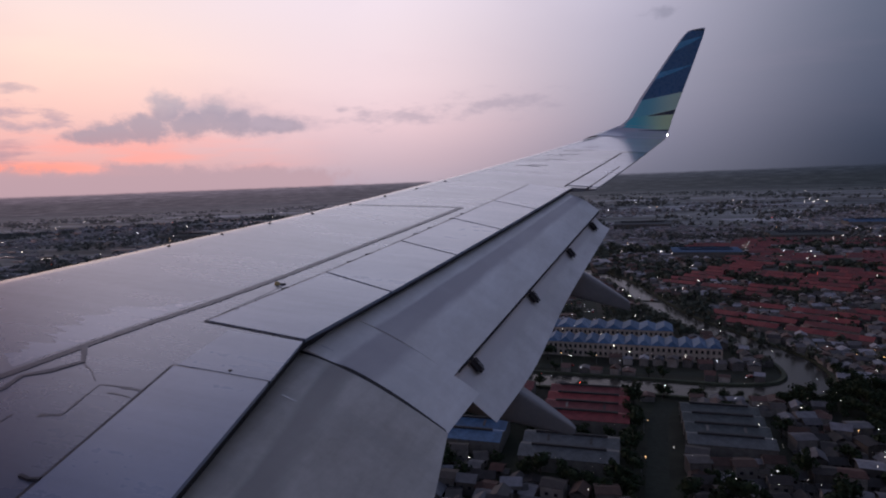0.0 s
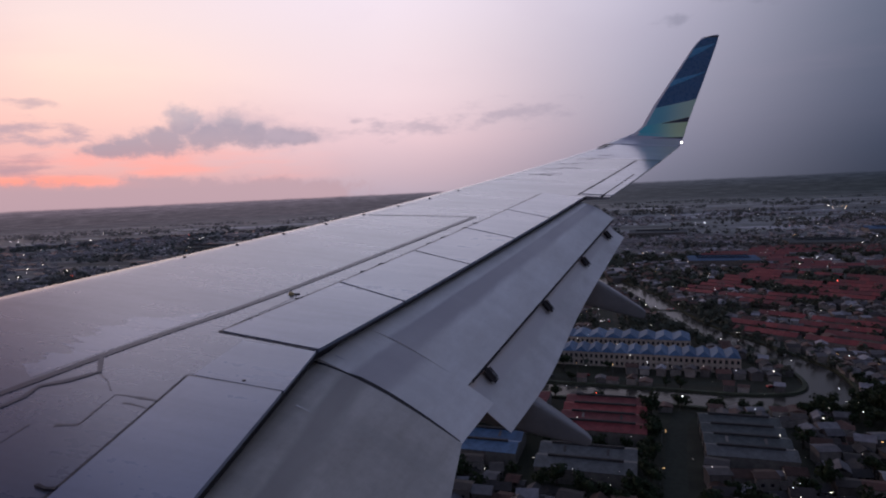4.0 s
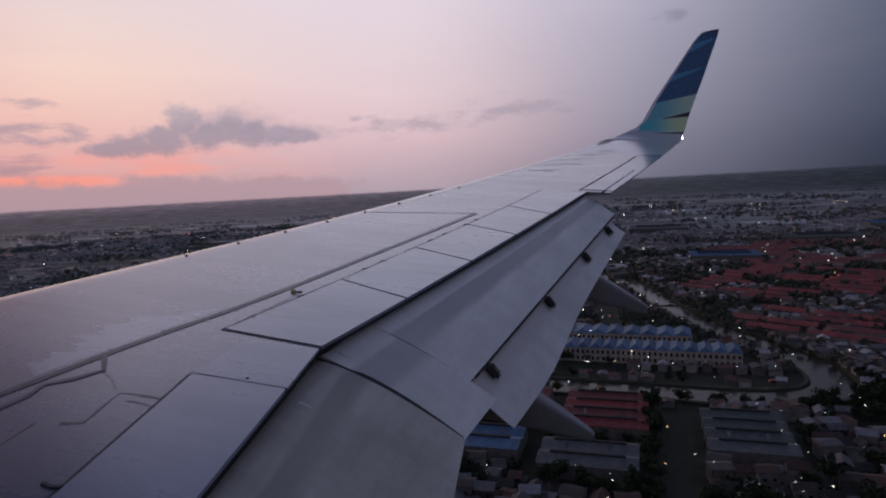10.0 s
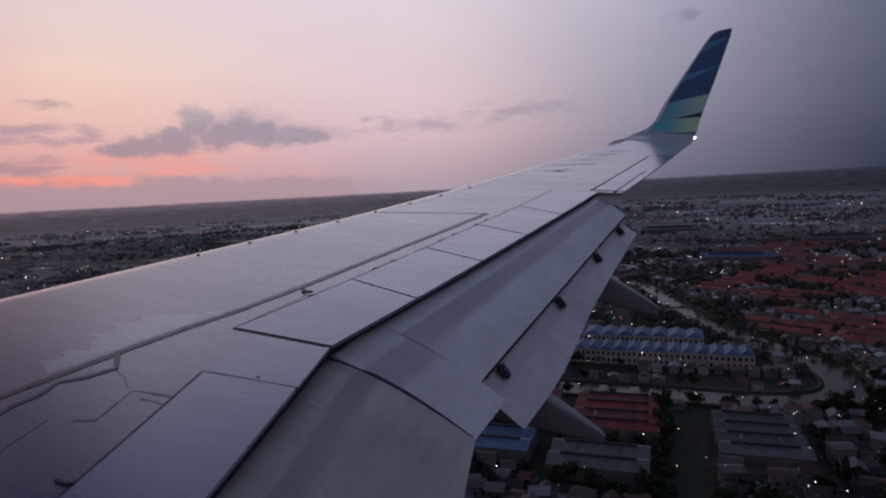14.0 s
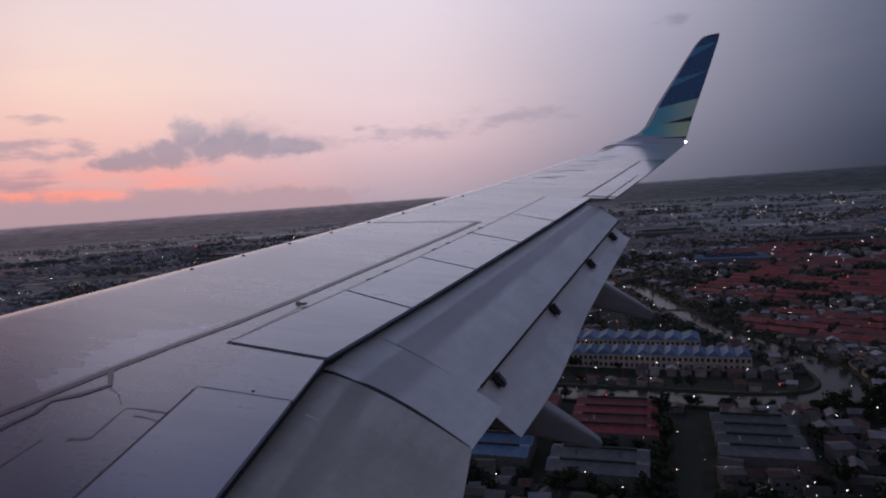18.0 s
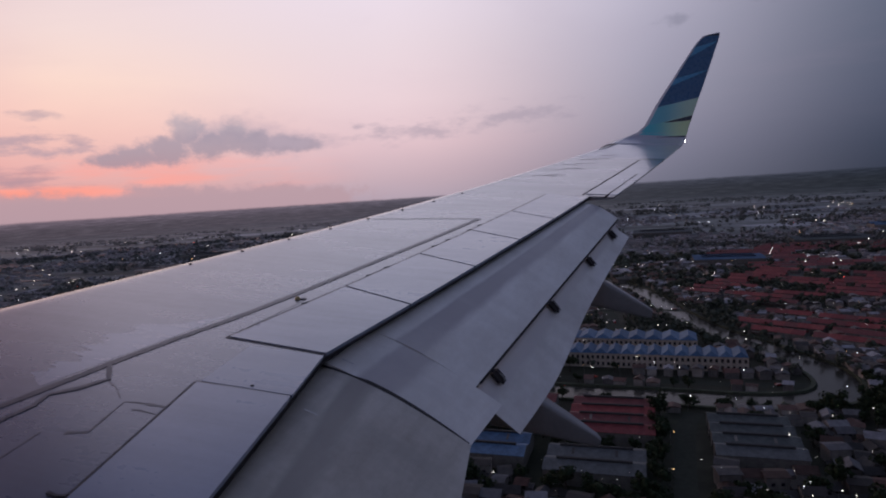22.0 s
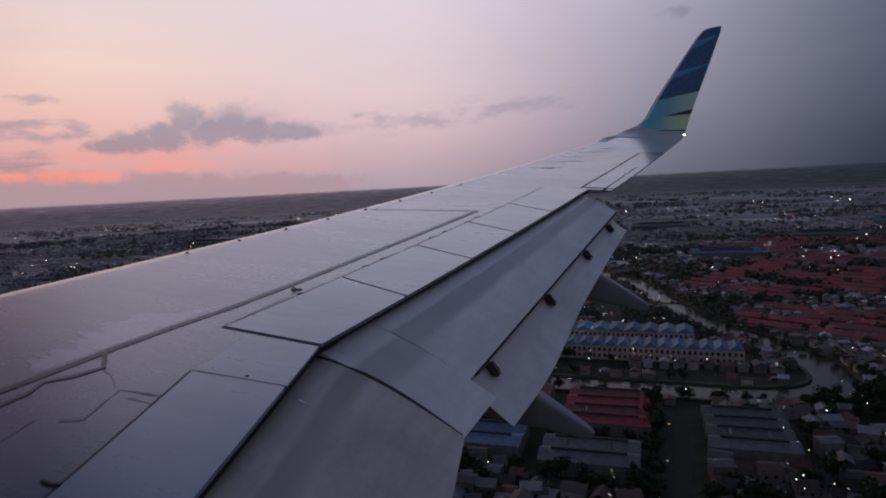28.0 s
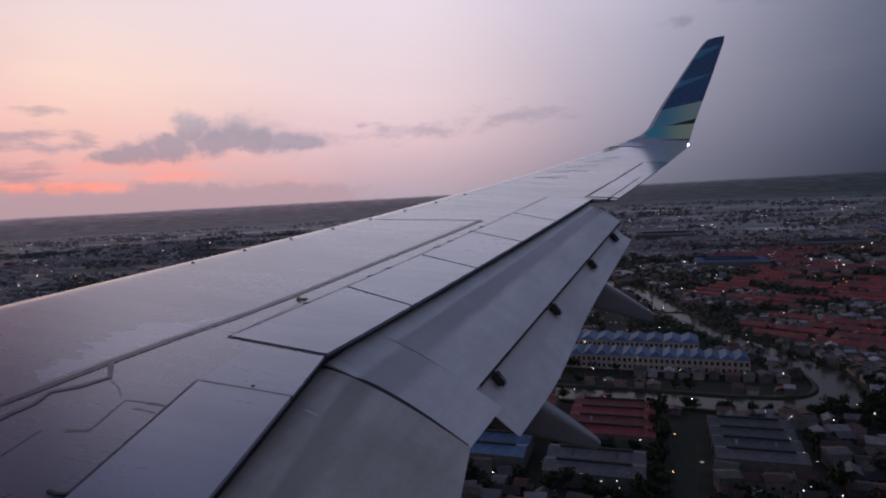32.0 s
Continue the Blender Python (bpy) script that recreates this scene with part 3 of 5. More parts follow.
ground_sp = plate("ground_spoiler", 3.0, 5.16, lambda y: 6.357 + (5.174 - y) * 0.1626 + 0.02, lambda y: aft_edge(y) + 0.012, M_SPOILER, wing, 0.012, 0.03, label="pale grey inboard spoiler panel")
band("hinge_gap", [(6.357 + 2.2 * 0.1626, 2.974), (6.357, 5.174)], 0.026, M_LINE, ground_sp, 0.004, wobble=0.5)
band("side_gap", [(6.35, 5.182), (7.19, 5.13)], 0.018, M_FAINT, ground_sp, 0.004, wobble=0.6)
band("actuator_fitting", [(6.44, 3.86), (6.52, 3.85), (6.58, 3.87)], 0.018, M_LINE, ground_sp, 0.016, wobble=0.6)

plate("edge_panel", 5.195, 5.825, lambda y: 6.39, lambda y: aft_edge(y) + 0.012, M_SPOILER, wing, 0.004, 0.024)

# broad grey sealant band and its branch
SPAR = [(4.76, 3.0), (5.215, 4.501), (5.462, 5.30), (5.631, 5.77), (5.844, 6.27), (6.111, 7.03), (6.455, 8.109), (7.214, 10.333)]
band("spar_sealant", SPAR, 0.075, M_STRIPE, wing, 0.005, "broad grey sealant band along the wing", 0.25)
band("panel_line", [(7.21, 10.33), (le(10.2) + 0.4 * chord(10.2), 10.24), (le(10.0) + 0.12 * chord(10.0), 10.04)], 0.022, M_FAINT, wing, 0.003, wobble=0.5)
band("sealant_branch", [(5.43, 5.24), (5.65, 5.02), (5.54, 4.84), (5.4, 4.71), (5.44, 4.55), (5.4, 4.37), (5.42, 4.1)], 0.045, M_STRIPE, wing, 0.006, wobble=0.5)


def smudge_line(pts, width, label=""):
    """An uneven, broken line of old sealant, in short dabs."""
    rng = random.Random(len(pts) * 7 + int(pts[0][0] * 100))
    for (xa, ya), (xb, yb) in zip(pts, pts[1:]):
        n = max(1, int(math.hypot(xb - xa, yb - ya) / 0.09))
        for k in range(n):
            f, g = k / n, (k + rng.uniform(0.92, 1.15)) / n
            dab = [(xa + (xb - xa) * q + rng.uniform(-0.006, 0.006), ya + (yb - ya) * q + rng.uniform(-0.006, 0.006)) for q in (f, (f + g) / 2, g)]
            band("repair_dab", dab, width * rng.uniform(0.55, 1.25), M_FAINT, wing, 0.0016, label, 0.9)


smudge_line([(6.4, 4.81), (6.22, 4.80), (6.05, 4.79), (6.09, 4.6), (6.13, 4.41), (5.99, 4.36)], 0.026, "smudged grey repair line")
smudge_line([(5.81, 4.31), (5.83, 4.06), (5.9, 3.7)], 0.018)
smudge_line([(5.66, 5.0), (5.84, 4.92), (5.98, 4.82)], 0.010)
smudge_line([(6.2, 4.72), (6.75, 4.70), (7.2, 4.66)], 0.012)
smudge_line([(hinge(6.2) - 0.1, 5.92), (hinge(7.0) - 0.12, 6.9)], 0.012)
smudge_line([(6.95, 7.2), (7.25, 7.15), (7.34, 7.14)], 0.016)
band("skin_joint", [(le(y) + 0.12 * chord(y), y) for y in (10.1, 12.0, 14.0, 16.6)], 0.005, M_FAINT, wing, 0.001)
for y in (12.9, 14.4):
    band("skin_joint", [(le(y) + 0.12 * chord(y), y), (le(y) + 0.55 * chord(y), y + 0.03)], 0.005, M_FAINT, wing, 0.001)


def worn_patch():
    """Polished area forward of the sealant band, its sky sheen put into a lighter colour, with a torn forward edge."""
    def fn(i, j):
        y = 4.80 + 1.56 * j
        aft = le(y) + 0.552 * chord(y)
        torn = 0.8 + 0.5 * noise.noise((y * 2.1, 1.7, 0)) + 0.4 * noise.noise((y * 7, 0.3, 0)) + 0.18 * noise.noise((y * 23, 4.3, 0)) + 0.1 * noise.noise((y * 60, 2.3, 0))
        fore = aft - (0.03 + 0.84 * math.sin(math.pi * (1 - j) ** 1.25) ** 0.9) * max(0.15, torn)
        return skin(fore + (aft - fore) * i, y, 0.0012)
    part("polished_patch", grid_mesh("polished_patch", fn, 2, 300, M_PATCH, smooth=False), wing, "polished skin patch, sky reflection in its lighter colour")


worn_patch()


def dome(name, x, y, r, h, mat, parent, label=""):
    bm = bmesh.new()
    bmesh.ops.create_uvsphere(bm, u_segments=10, v_segments=6, radius=1.0)
    p = skin(x, y)
    bmesh.ops.transform(bm, matrix=Matrix.Translation(p) @ Matrix.Diagonal((r, r * 0.8, h, 1)), verts=bm.verts)
    return part(name, from_bm(name, bm, mat, True), parent, label)


# small stubs in a row behind the leading edge
for k in range(8):
    y = 7.61 + 0.607 * k
    dome("vortex_stub", 4.22 + 0.534 * (y - 7.61), y, 0.026, 0.014, M_LINE, wing)
dome("refuel_fitting", 6.2, 6.89, 0.032, 0.035, M_BRASS, wing, "brass coloured fitting")
dome("fitting_foot", 6.25, 6.92, 0.04, 0.012, M_STRIPE, wing)
for x, y in ((6.24, 6.46), (6.83, 5.235), (6.98, 6.18)):
    dome("fastener", x, y, 0.02, 0.012, M_LINE, wing)
# scuffed stencilling on the outer skin: unreadable, as bars
for k, (x, y, ln) in enumerate([(7.45, 13.4, 0.5), (7.7, 13.5, 0.4), (7.62, 13.95, 0.45), (7.95, 14.1, 0.5), (7.9, 14.5, 0.35), (8.15, 14.6, 0.45), (8.2, 15.0, 0.4), (8.45, 15.1, 0.4), (8.6, 15.45, 0.35)]):
    band("stencil_bar", [(x, y), (x + ln * 0.5, y + 0.03), (x + ln * 0.9, y + 0.05 * (k % 3))], 0.035, M_SCUFF, wing, 0.001, wobble=1.2)


# aileron
def ail_hinge(y):
    return 8.57 + (y - 12.06) * 0.2828


aileron = plate("aileron", 12.1, 15.02, lambda y: ail_hinge(y) + 0.03, lambda y: tail_edge(y), M_SPOILER, wing, 0.010, 0.015, label="grey aileron with dark hinge gaps")
for a, b in ((12.06, 12.98), (13.0, 13.4), (13.45, 14.3), (14.34, 15.03)):
    band("hinge_gap", [(ail_hinge(a), a), (ail_hinge(b), b)], 0.03, M_DARK, aileron, 0.006, wobble=0.4)
band("outboard_gap", [(ail_hinge(15.03), 15.03), (tail_edge(15.03), 14.98)], 0.05, M_DARK, aileron, 0.006)
for a, b in ((11.95, 12.45), (12.5, 13.1), (13.15, 13.74)):
    band("tab_gap", [(8.93 + (a - 11.9) * 0.2615, a), (8.93 + (b - 11.9) * 0.2615, b)], 0.02, M_DARK, aileron, 0.014, wobble=0.6)

# cove wall below the spoilers, the shade of the recess put into its dark colour
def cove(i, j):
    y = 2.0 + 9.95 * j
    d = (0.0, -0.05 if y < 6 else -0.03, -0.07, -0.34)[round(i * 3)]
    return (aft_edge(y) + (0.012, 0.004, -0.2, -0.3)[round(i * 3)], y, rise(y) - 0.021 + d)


part("wing_cove", grid_mesh("wing_cove", cove, 3, 60, M_COVE_SHADE), wing, "recess above the flaps, coloured dark for its shade")


# ---- flaps ----
def slab(name, y0, y1, fore, aft, bulge, thick, mat, parent, ny=24, nx=14, label=""):
    """A lowered flap: fore(y) and aft(y) give its edges as points; its top is gently curved and its nose round."""
    def fn(i, j):
        y = y0 + (y1 - y0) * j
        a, b = Vector(fore(y)), Vector(aft(y))
        run = b - a
        up = Vector((-run.z, 0, run.x)).normalized()
        if up.z < 0:
            up = -up
        if i <= 0.5:
            s = 1 - 2 * i
            h = bulge * 4 * s * (1 - s) * (1 - 0.35 * s) - 0.02 * max(0, 1 - s / 0.08) ** 2
        else:
            s = 2 * i - 1
            h = -thick * math.sqrt(min(1, s / 0.15)) * (1 - s) ** 0.8 - 0.004
        return a + run * s + up * h
    me = grid_mesh(name, fn, nx * 2, ny, mat, close_u=False, caps=True)
    across = me.attributes.new("across", "FLOAT", "POINT")
    across.data.foreach_set("value", [abs(1 - 2 * i / (nx * 2)) for _ in range(ny + 1) for i in range(nx * 2 + 1)])
    ob = part(name, me, parent, label)
    mod = ob.modifiers.new("edges", "EDGE_SPLIT")
    mod.split_angle = radians(40)
    return ob


def lerp(a, b, f):
    return a + (b - a) * f


def main_fore(y):
    return (le(y) + 0.845 * chord(y), y, rise(y) - 0.10 + 0.005 * (y - 6))


def main_aft(y):
    f = (y - 6.68) / 5.13
    return (lerp(8.23, 9.17, f), y, lerp(0.10, 1.13, f) + 0.02 * f * (1 - f))


def inner_aft(y):
    f = (y - 5.95) / 0.6
    return (lerp(8.35, 8.46, f), y, lerp(-0.16, -0.05, f))


outer_flap = slab("outboard_flap", 6.60, 11.84, main_fore, main_aft, 0.06, 0.10, M_FLAP, wing, label="weathered grey outboard flap, lowered")
slab("flap_end_section", 5.95, 6.595, main_fore, inner_aft, 0.06, 0.10, M_FLAP, wing, 4, label="weathered grey flap end section")


def aft_fore(y):
    p = main_aft(y)
    return (p[0] - 0.03, y, p[2] - 0.06)


def aft_aft(y):
    f = (y - 6.59) / 5.04
    b = math.exp(-((f - 0.2) / 0.2) ** 2)
    return (lerp(8.59, 9.36, f) + 0.07 * b, y, lerp(-0.32, 0.845, f) - 0.05 * b)


aft_flap = slab("aft_flap", 6.66, 11.72, aft_fore, aft_aft, -0.03, 0.05, M_FLAP_AFT, wing, label="grey aft flap segment")
for y in (6.98, 8.58, 10.1, 11.3):
    a, b = Vector(main_aft(y)), Vector(aft_aft(y))
    run = (b - a).normalized()
    turned = run.to_track_quat("X", "Z").to_matrix().to_4x4()
    at = Matrix.Translation(a + run * 0.075 + Vector((0.0, 0, -0.035))) @ turned
    bm = bmesh.new()
    bmesh.ops.create_cube(bm, size=1.0, matrix=at @ Matrix.Diagonal((0.18, 0.135, 0.075, 1)))
    bmesh.ops.bevel(bm, geom=list(bm.edges), offset=0.032, segments=3, affect="EDGES")
    slot = part("flap_track_bracket", from_bm("flap_track_bracket", bm, M_DARK), outer_flap, "dark flap track slot")
    bm = bmesh.new()
    bmesh.ops.create_cube(bm, size=1.0, matrix=at @ Matrix.Translation((0.035, -0.012, 0.034)) @ Matrix.Diagonal((0.10, 0.022, 0.02, 1)))
    bmesh.ops.bevel(bm, geom=list(bm.edges), offset=0.006, segments=2, affect="EDGES")
    part("track_link", from_bm("track_link", bm, M_FAIR), slot, "grey metal track link")


def slot_line(i, j):
    """A dark strip painted for the shade of the slot behind the main flap's trailing edge."""
    y = 6.68 + 5.14 * j
    a, b = Vector(main_aft(y)), Vector(aft_aft(y))
    p = a + (b - a).normalized() * (0.018 * i)
    return (p.x, y, p.z + 0.004 - 0.012 * i)


part("flap_slot", grid_mesh("flap_slot", slot_line, 2, 50, M_DARK), wing, "dark strip for slot shade between the flap segments")


def inb_fore(y):
    return (aft_edge(y) - 0.09, y, rise(y) - 0.14)


def inb_aft(y):
    f = (5.87 - y) / 0.67
    return (8.38 + 0.11 * f if f < 1 else 8.49 + 0.05 * (f - 1), y, -0.13 - 0.12 * f)


slab("inboard_flap", 2.4, 5.92, inb_fore, inb_aft, 0.07, 0.12, M_FLAP_IN, wing, label="weathered grey inboard flap, lowered")


# added dark strip, standing in for the shaded open gap between the flaps
def gap_strip(i, j):
    y = 5.90 + 0.055 * i
    a, b = Vector(main_fore(5.94)), Vector(inner_aft(5.94))
    s = 0.03 + 0.97 * j
    run = b - a
    return (a.x + run.x * s, y + 0.03 * math.sin(math.pi * s), a.z + run.z * s + 0.066 * 4 * s * (1 - s) * (1 - 0.35 * s) + 0.012 + 0.03 * s - 0.05 * (1 - s) ** 3)


part("flap_gap_seal", grid_mesh("flap_gap_seal", gap_strip, 2, 30, M_DARK), wing, "dark strip for the shaded gap between the flaps")


def flap_scratch(fore, aft, bulge, y, s0, s1, w):
    """A pale worn streak across a flap."""
    def fn(i, j):
        s = s0 + (s1 - s0) * j
        a, b = Vector(fore(y)), Vector(aft(y))
        p = a + (b - a) * s
        return (p.x, y + w * (i - 0.5) * (1.1 - 0.8 * j), p.z + bulge * 4 * s * (1 - s) * (1 - 0.35 * s) + 0.012)
    part("worn_streak", grid_mesh("worn_streak", fn, 1, 8, M_TIP), wing, "pale worn streak on the flap")


flap_scratch(inb_fore, inb_aft, 0.07, 5.3, 0.11, 0.2, 0.014)
flap_scratch(main_fore, inner_aft, 0.06, 6.06, 0.12, 0.2, 0.014)

# canoe fairings below the flaps
def canoe(y, stations):
    """stations: (x, top, bottom, half width) along the body."""
    def at(j):
        t = j * (len(stations) - 1)
        k = min(int(t), len(stations) - 2)
        return [lerp(p, q, t - k) for p, q in zip(stations[k], stations[k + 1])]

    def fn(i, j):
        a = 2 * math.pi * i
        x, top, low, w = at(j)
        c, s = math.cos(a), math.sin(a)
        return (x, y + w * math.copysign(abs(c) ** 0.35, c), (top + low) / 2 + (top - low) / 2 * math.copysign(abs(s) ** 0.35, s))
    me = grid_mesh("flap_track_fairing", fn, 32, 28, M_FAIR, close_u=True, caps=True)
    ob = part("flap_track_fairing", me, wing, "grey canoe shaped flap track fairing")
    mod = ob.modifiers.new("edges", "EDGE_SPLIT")
    mod.split_angle = radians(35)


canoe(7.3, [(7.2, -0.2, -0.35, 0.05), (7.7, -0.15, -0.5, 0.1), (8.3, -0.12, -0.57, 0.1), (8.5, -0.14, -0.58, 0.1), (8.70, -0.205, -0.585, 0.1), (9.0, -0.365, -0.61, 0.08), (9.27, -0.52, -0.63, 0.045), (9.31, -0.56, -0.61, 0.03)])
canoe(10.11, [(7.9, 0.45, 0.3, 0.05), (8.4, 0.5, 0.12, 0.09), (8.9, 0.47, 0.09, 0.09), (9.12, 0.445, 0.055, 0.09), (9.45, 0.265, 0.005, 0.07), (9.73, 0.105, -0.035, 0.038), (9.77, 0.07, -0.02, 0.025)])

# ---- winglet ----
SECTIONS = [(16.72, 2.398, 8.66, 10.33), (17.0, 2.49, 8.80, 10.38), (17.16, 2.56, 9.01, 10.40), (17.26, 2.68, 9.29, 10.44), (17.32, 2.85, 9.46, 10.47), (17.44, 3.35, 9.69, 10.60),
            (17.6, 4.0, 10.05, 10.78), (17.78, 4.75, 10.47, 10.97), (17.82, 4.91, 10.585, 11.01), (17.84, 4.99, 10.66, 11.02), (17.855, 5.06, 10.96, 11.03)]


def section_at(z):
    for a, b in zip(SECTIONS, SECTIONS[1:]):
        if z <= b[1] or b is SECTIONS[-1]:
            f = (z - a[1]) / (b[1] - a[1])
            return tuple(lerp(p, q, f) for p, q in zip(a, b))


def lens(v):
    return 0.045 * math.sqrt(max(v, 0)) * (1 - v) * 2.2 + 0.004


def winglet_point(z, v, side, lift=0.0):
    y, _, x0, x1 = section_at(z)
    c = x1 - x0
    lean = min(1.0, max(0.0, (z - 2.4) / 0.45))
    off = side * (lens(v) * c * 0.5 + lift)
    return (x0 + c * v, y + off * lean, z - (off + lens(v) * c * 0.5) * (1 - lean) * 0.9 - off * 0.2 * lean)


def winglet_fn(i, j):
    z = SECTIONS[0][1] + (SECTIONS[-1][1] - SECTIONS[0][1]) * j
    if i <= 0.5:
        return winglet_point(z, 1 - 2 * i, -1)
    return winglet_point(z, 2 * i - 1, 1)


winglet = part("winglet", grid_mesh("winglet", winglet_fn, 32, 70, M_TIP, close_u=True, caps=True), wing, "upswept winglet painted in blue and teal bands")


def livery(name, lo, hi, va, vb, mat, lift, label=""):
    """A painted field on the inboard face between two slanting lines, each (height at va, height at vb)."""
    def fn(i, j):
        v = va + (vb - va) * i
        z = lerp(lerp(lo[0], lo[1], i), lerp(hi[0], hi[1], i), j)
        return winglet_point(min(z, 5.035), v, -1, lift)
    part(name, grid_mesh(name, fn, 14, 18, mat), winglet, label)


livery("lower_field", (2.64, 2.60), (2.86, 3.11), 0.06, 0.995, M_TEAL, 0.004, "teal to lime painted field")
livery("teal_field", (2.86, 3.11), (3.30, 3.53), 0.08, 0.995, M_AQUA, 0.004, "aqua to pale green painted field")
livery("navy_field", (3.30, 3.53), (5.03, 5.03), 0.07, 0.995, M_NAVY, 0.004, "navy blue painted field")
livery("blue_band", (3.80, 4.165), (3.98, 4.18), 0.07, 0.95, M_BLUE, 0.006, "lighter blue slanting band")
livery("blue_band", (4.48, 4.84), (4.72, 4.86), 0.09, 0.93, M_BLUE, 0.006, "lighter blue slanting band")
livery("dark_wedge", (2.925, 2.99), (2.935, 3.11), 0.42, 0.995, M_INK, 0.006, "dark wedge shaped marking")
livery("dark_wedge", (2.575, 2.585), (2.58, 2.625), 0.5, 0.995, M_INK, 0.006)
livery("tip_cap", (4.99, 4.99), (5.035, 5.035), 0.05, 0.995, M_INK, 0.006)


def edge_metal(i, j):
    z = 2.62 + 2.38 * j
    return winglet_point(z, (0.13 - 0.07 * j) * i, -1, 0.003)


part("leading_edge_strip", grid_mesh("leading_edge_strip", edge_metal, 4, 30, M_WHITE), winglet, "pale winglet leading edge")

# lamp at the wing tip
bm = bmesh.new()
bmesh.ops.create_uvsphere(bm, u_segments=14, v_segments=8, radius=0.03, matrix=Matrix.Translation((10.38, 17.2, 2.50)))
tip = part("lamp_fairing", grid_mesh("lamp_fairing", lambda i, j: (lerp(10.05, 10.35, j), 17.2 + 0.05 * math.cos(2 * math.pi * i) * (0.3 + 0.7 * j), 2.46 + 0.045 * math.sin(2 * math.pi * i) * (0.3 + 0.7 * j)), 12, 6, M_LINE, close_u=True, caps=True), wing, "dark lamp fairing")
part("position_light", from_bm("position_light", bm, M_LAMP, True), wing, "lit white position light")
part("tip_strake", grid_mesh("tip_strake", lambda i, j: (lerp(8.50, 8.86, j) + 0.0, lerp(16.2, 16.78, j) - 0.03 + 0.06 * i, rise(lerp(16.2, 16.78, j)) + 0.012 + 0.035 * math.sin(math.pi * j) * (1 - abs(2 * i - 1))), 2, 10, M_DARK), wing, "dark strake at the leading edge")

# the fuselage side at the camera's back
fuselage = thing("aircraft_fuselage", "white painted airliner fuselage beside the wing", "aircraft", AIRCRAFT)
part("fuselage_shell", grid_mesh("fuselage_shell", lambda i, j: (lerp(-9, 24, j), -0.46 + 1.93 * math.cos(2 * math.pi * i), 1.5 + 2.0 * math.sin(2 * math.pi * i)), 40, 12, M_WHITE, close_u=True, caps=True), fuselage)


# ---- the ground ----
def terrain(x, y):
    """The plain is level as far as the eye reaches."""
    return 0.0


def ground_sheet():
    rings = [0, 60, 120, 180, 240, 320, 420, 560, 760, 1000, 1400, 1900, 2400, 2800, 3200, 3600, 4000, 4400, 4700, 4990]
    verts, faces, seg = [(0, 0, 0)], [], 96
    for r in rings[1:]:
        for k in range(seg):
            a = 2 * math.pi * k / seg
            x, y = r * math.cos(a), r * math.sin(a)
            verts.append((x, y, terrain(x, y)))
    faces += [(0, 1 + k, 1 + (k + 1) % seg) for k in range(seg)]
    for j in range(len(rings) - 2):
        a, b = 1 + j * seg, 1 + (j + 1) * seg
        faces += [(a + k, b + k, b + (k + 1) % seg, a + (k + 1) % seg) for k in range(seg)]
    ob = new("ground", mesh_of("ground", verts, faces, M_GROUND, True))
    tagged(ob, "dark plain of fields, yards and scrub at dusk, paled afar for haze", "ground", kind="structure")


ground_sheet()


def painted_haze_ring():
    """A glowing, part clear ring: the far plain at dusk and the horizon haze painted as emission."""
    m = bpy.data.materials.new("glowing_haze_backdrop")
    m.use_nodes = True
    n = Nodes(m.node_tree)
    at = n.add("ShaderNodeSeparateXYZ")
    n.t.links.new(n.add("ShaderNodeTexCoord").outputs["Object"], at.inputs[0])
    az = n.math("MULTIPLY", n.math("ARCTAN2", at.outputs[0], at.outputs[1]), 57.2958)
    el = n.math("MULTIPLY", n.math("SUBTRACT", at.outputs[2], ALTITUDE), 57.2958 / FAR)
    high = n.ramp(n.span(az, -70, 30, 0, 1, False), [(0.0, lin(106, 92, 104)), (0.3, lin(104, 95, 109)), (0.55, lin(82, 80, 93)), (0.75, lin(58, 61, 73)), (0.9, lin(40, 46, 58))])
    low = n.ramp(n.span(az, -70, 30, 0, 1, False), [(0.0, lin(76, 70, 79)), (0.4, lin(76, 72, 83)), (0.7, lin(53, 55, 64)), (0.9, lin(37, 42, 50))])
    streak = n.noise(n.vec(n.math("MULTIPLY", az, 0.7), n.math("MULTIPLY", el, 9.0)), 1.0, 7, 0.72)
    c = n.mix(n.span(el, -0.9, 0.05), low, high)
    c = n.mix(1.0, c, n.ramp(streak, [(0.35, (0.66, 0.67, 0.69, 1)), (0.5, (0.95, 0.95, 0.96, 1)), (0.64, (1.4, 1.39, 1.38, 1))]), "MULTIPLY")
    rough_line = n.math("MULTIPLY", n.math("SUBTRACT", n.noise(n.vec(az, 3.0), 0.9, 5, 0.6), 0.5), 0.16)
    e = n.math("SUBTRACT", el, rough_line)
    # opacity grows towards the horizon in place of real haze
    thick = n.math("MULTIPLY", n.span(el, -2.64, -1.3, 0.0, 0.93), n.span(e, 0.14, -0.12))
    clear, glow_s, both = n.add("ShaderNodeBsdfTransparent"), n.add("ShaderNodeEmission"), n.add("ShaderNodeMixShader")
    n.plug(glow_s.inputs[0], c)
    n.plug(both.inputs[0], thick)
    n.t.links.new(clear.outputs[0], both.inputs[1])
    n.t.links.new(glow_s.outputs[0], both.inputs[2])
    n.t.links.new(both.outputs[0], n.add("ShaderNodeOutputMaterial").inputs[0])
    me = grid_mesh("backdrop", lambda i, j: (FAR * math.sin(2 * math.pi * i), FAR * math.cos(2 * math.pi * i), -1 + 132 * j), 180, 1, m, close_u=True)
    tagged(new("backdrop", me), "glowing ring painted as far dusky plain and horizon haze", "backdrop", kind="structure")


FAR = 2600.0
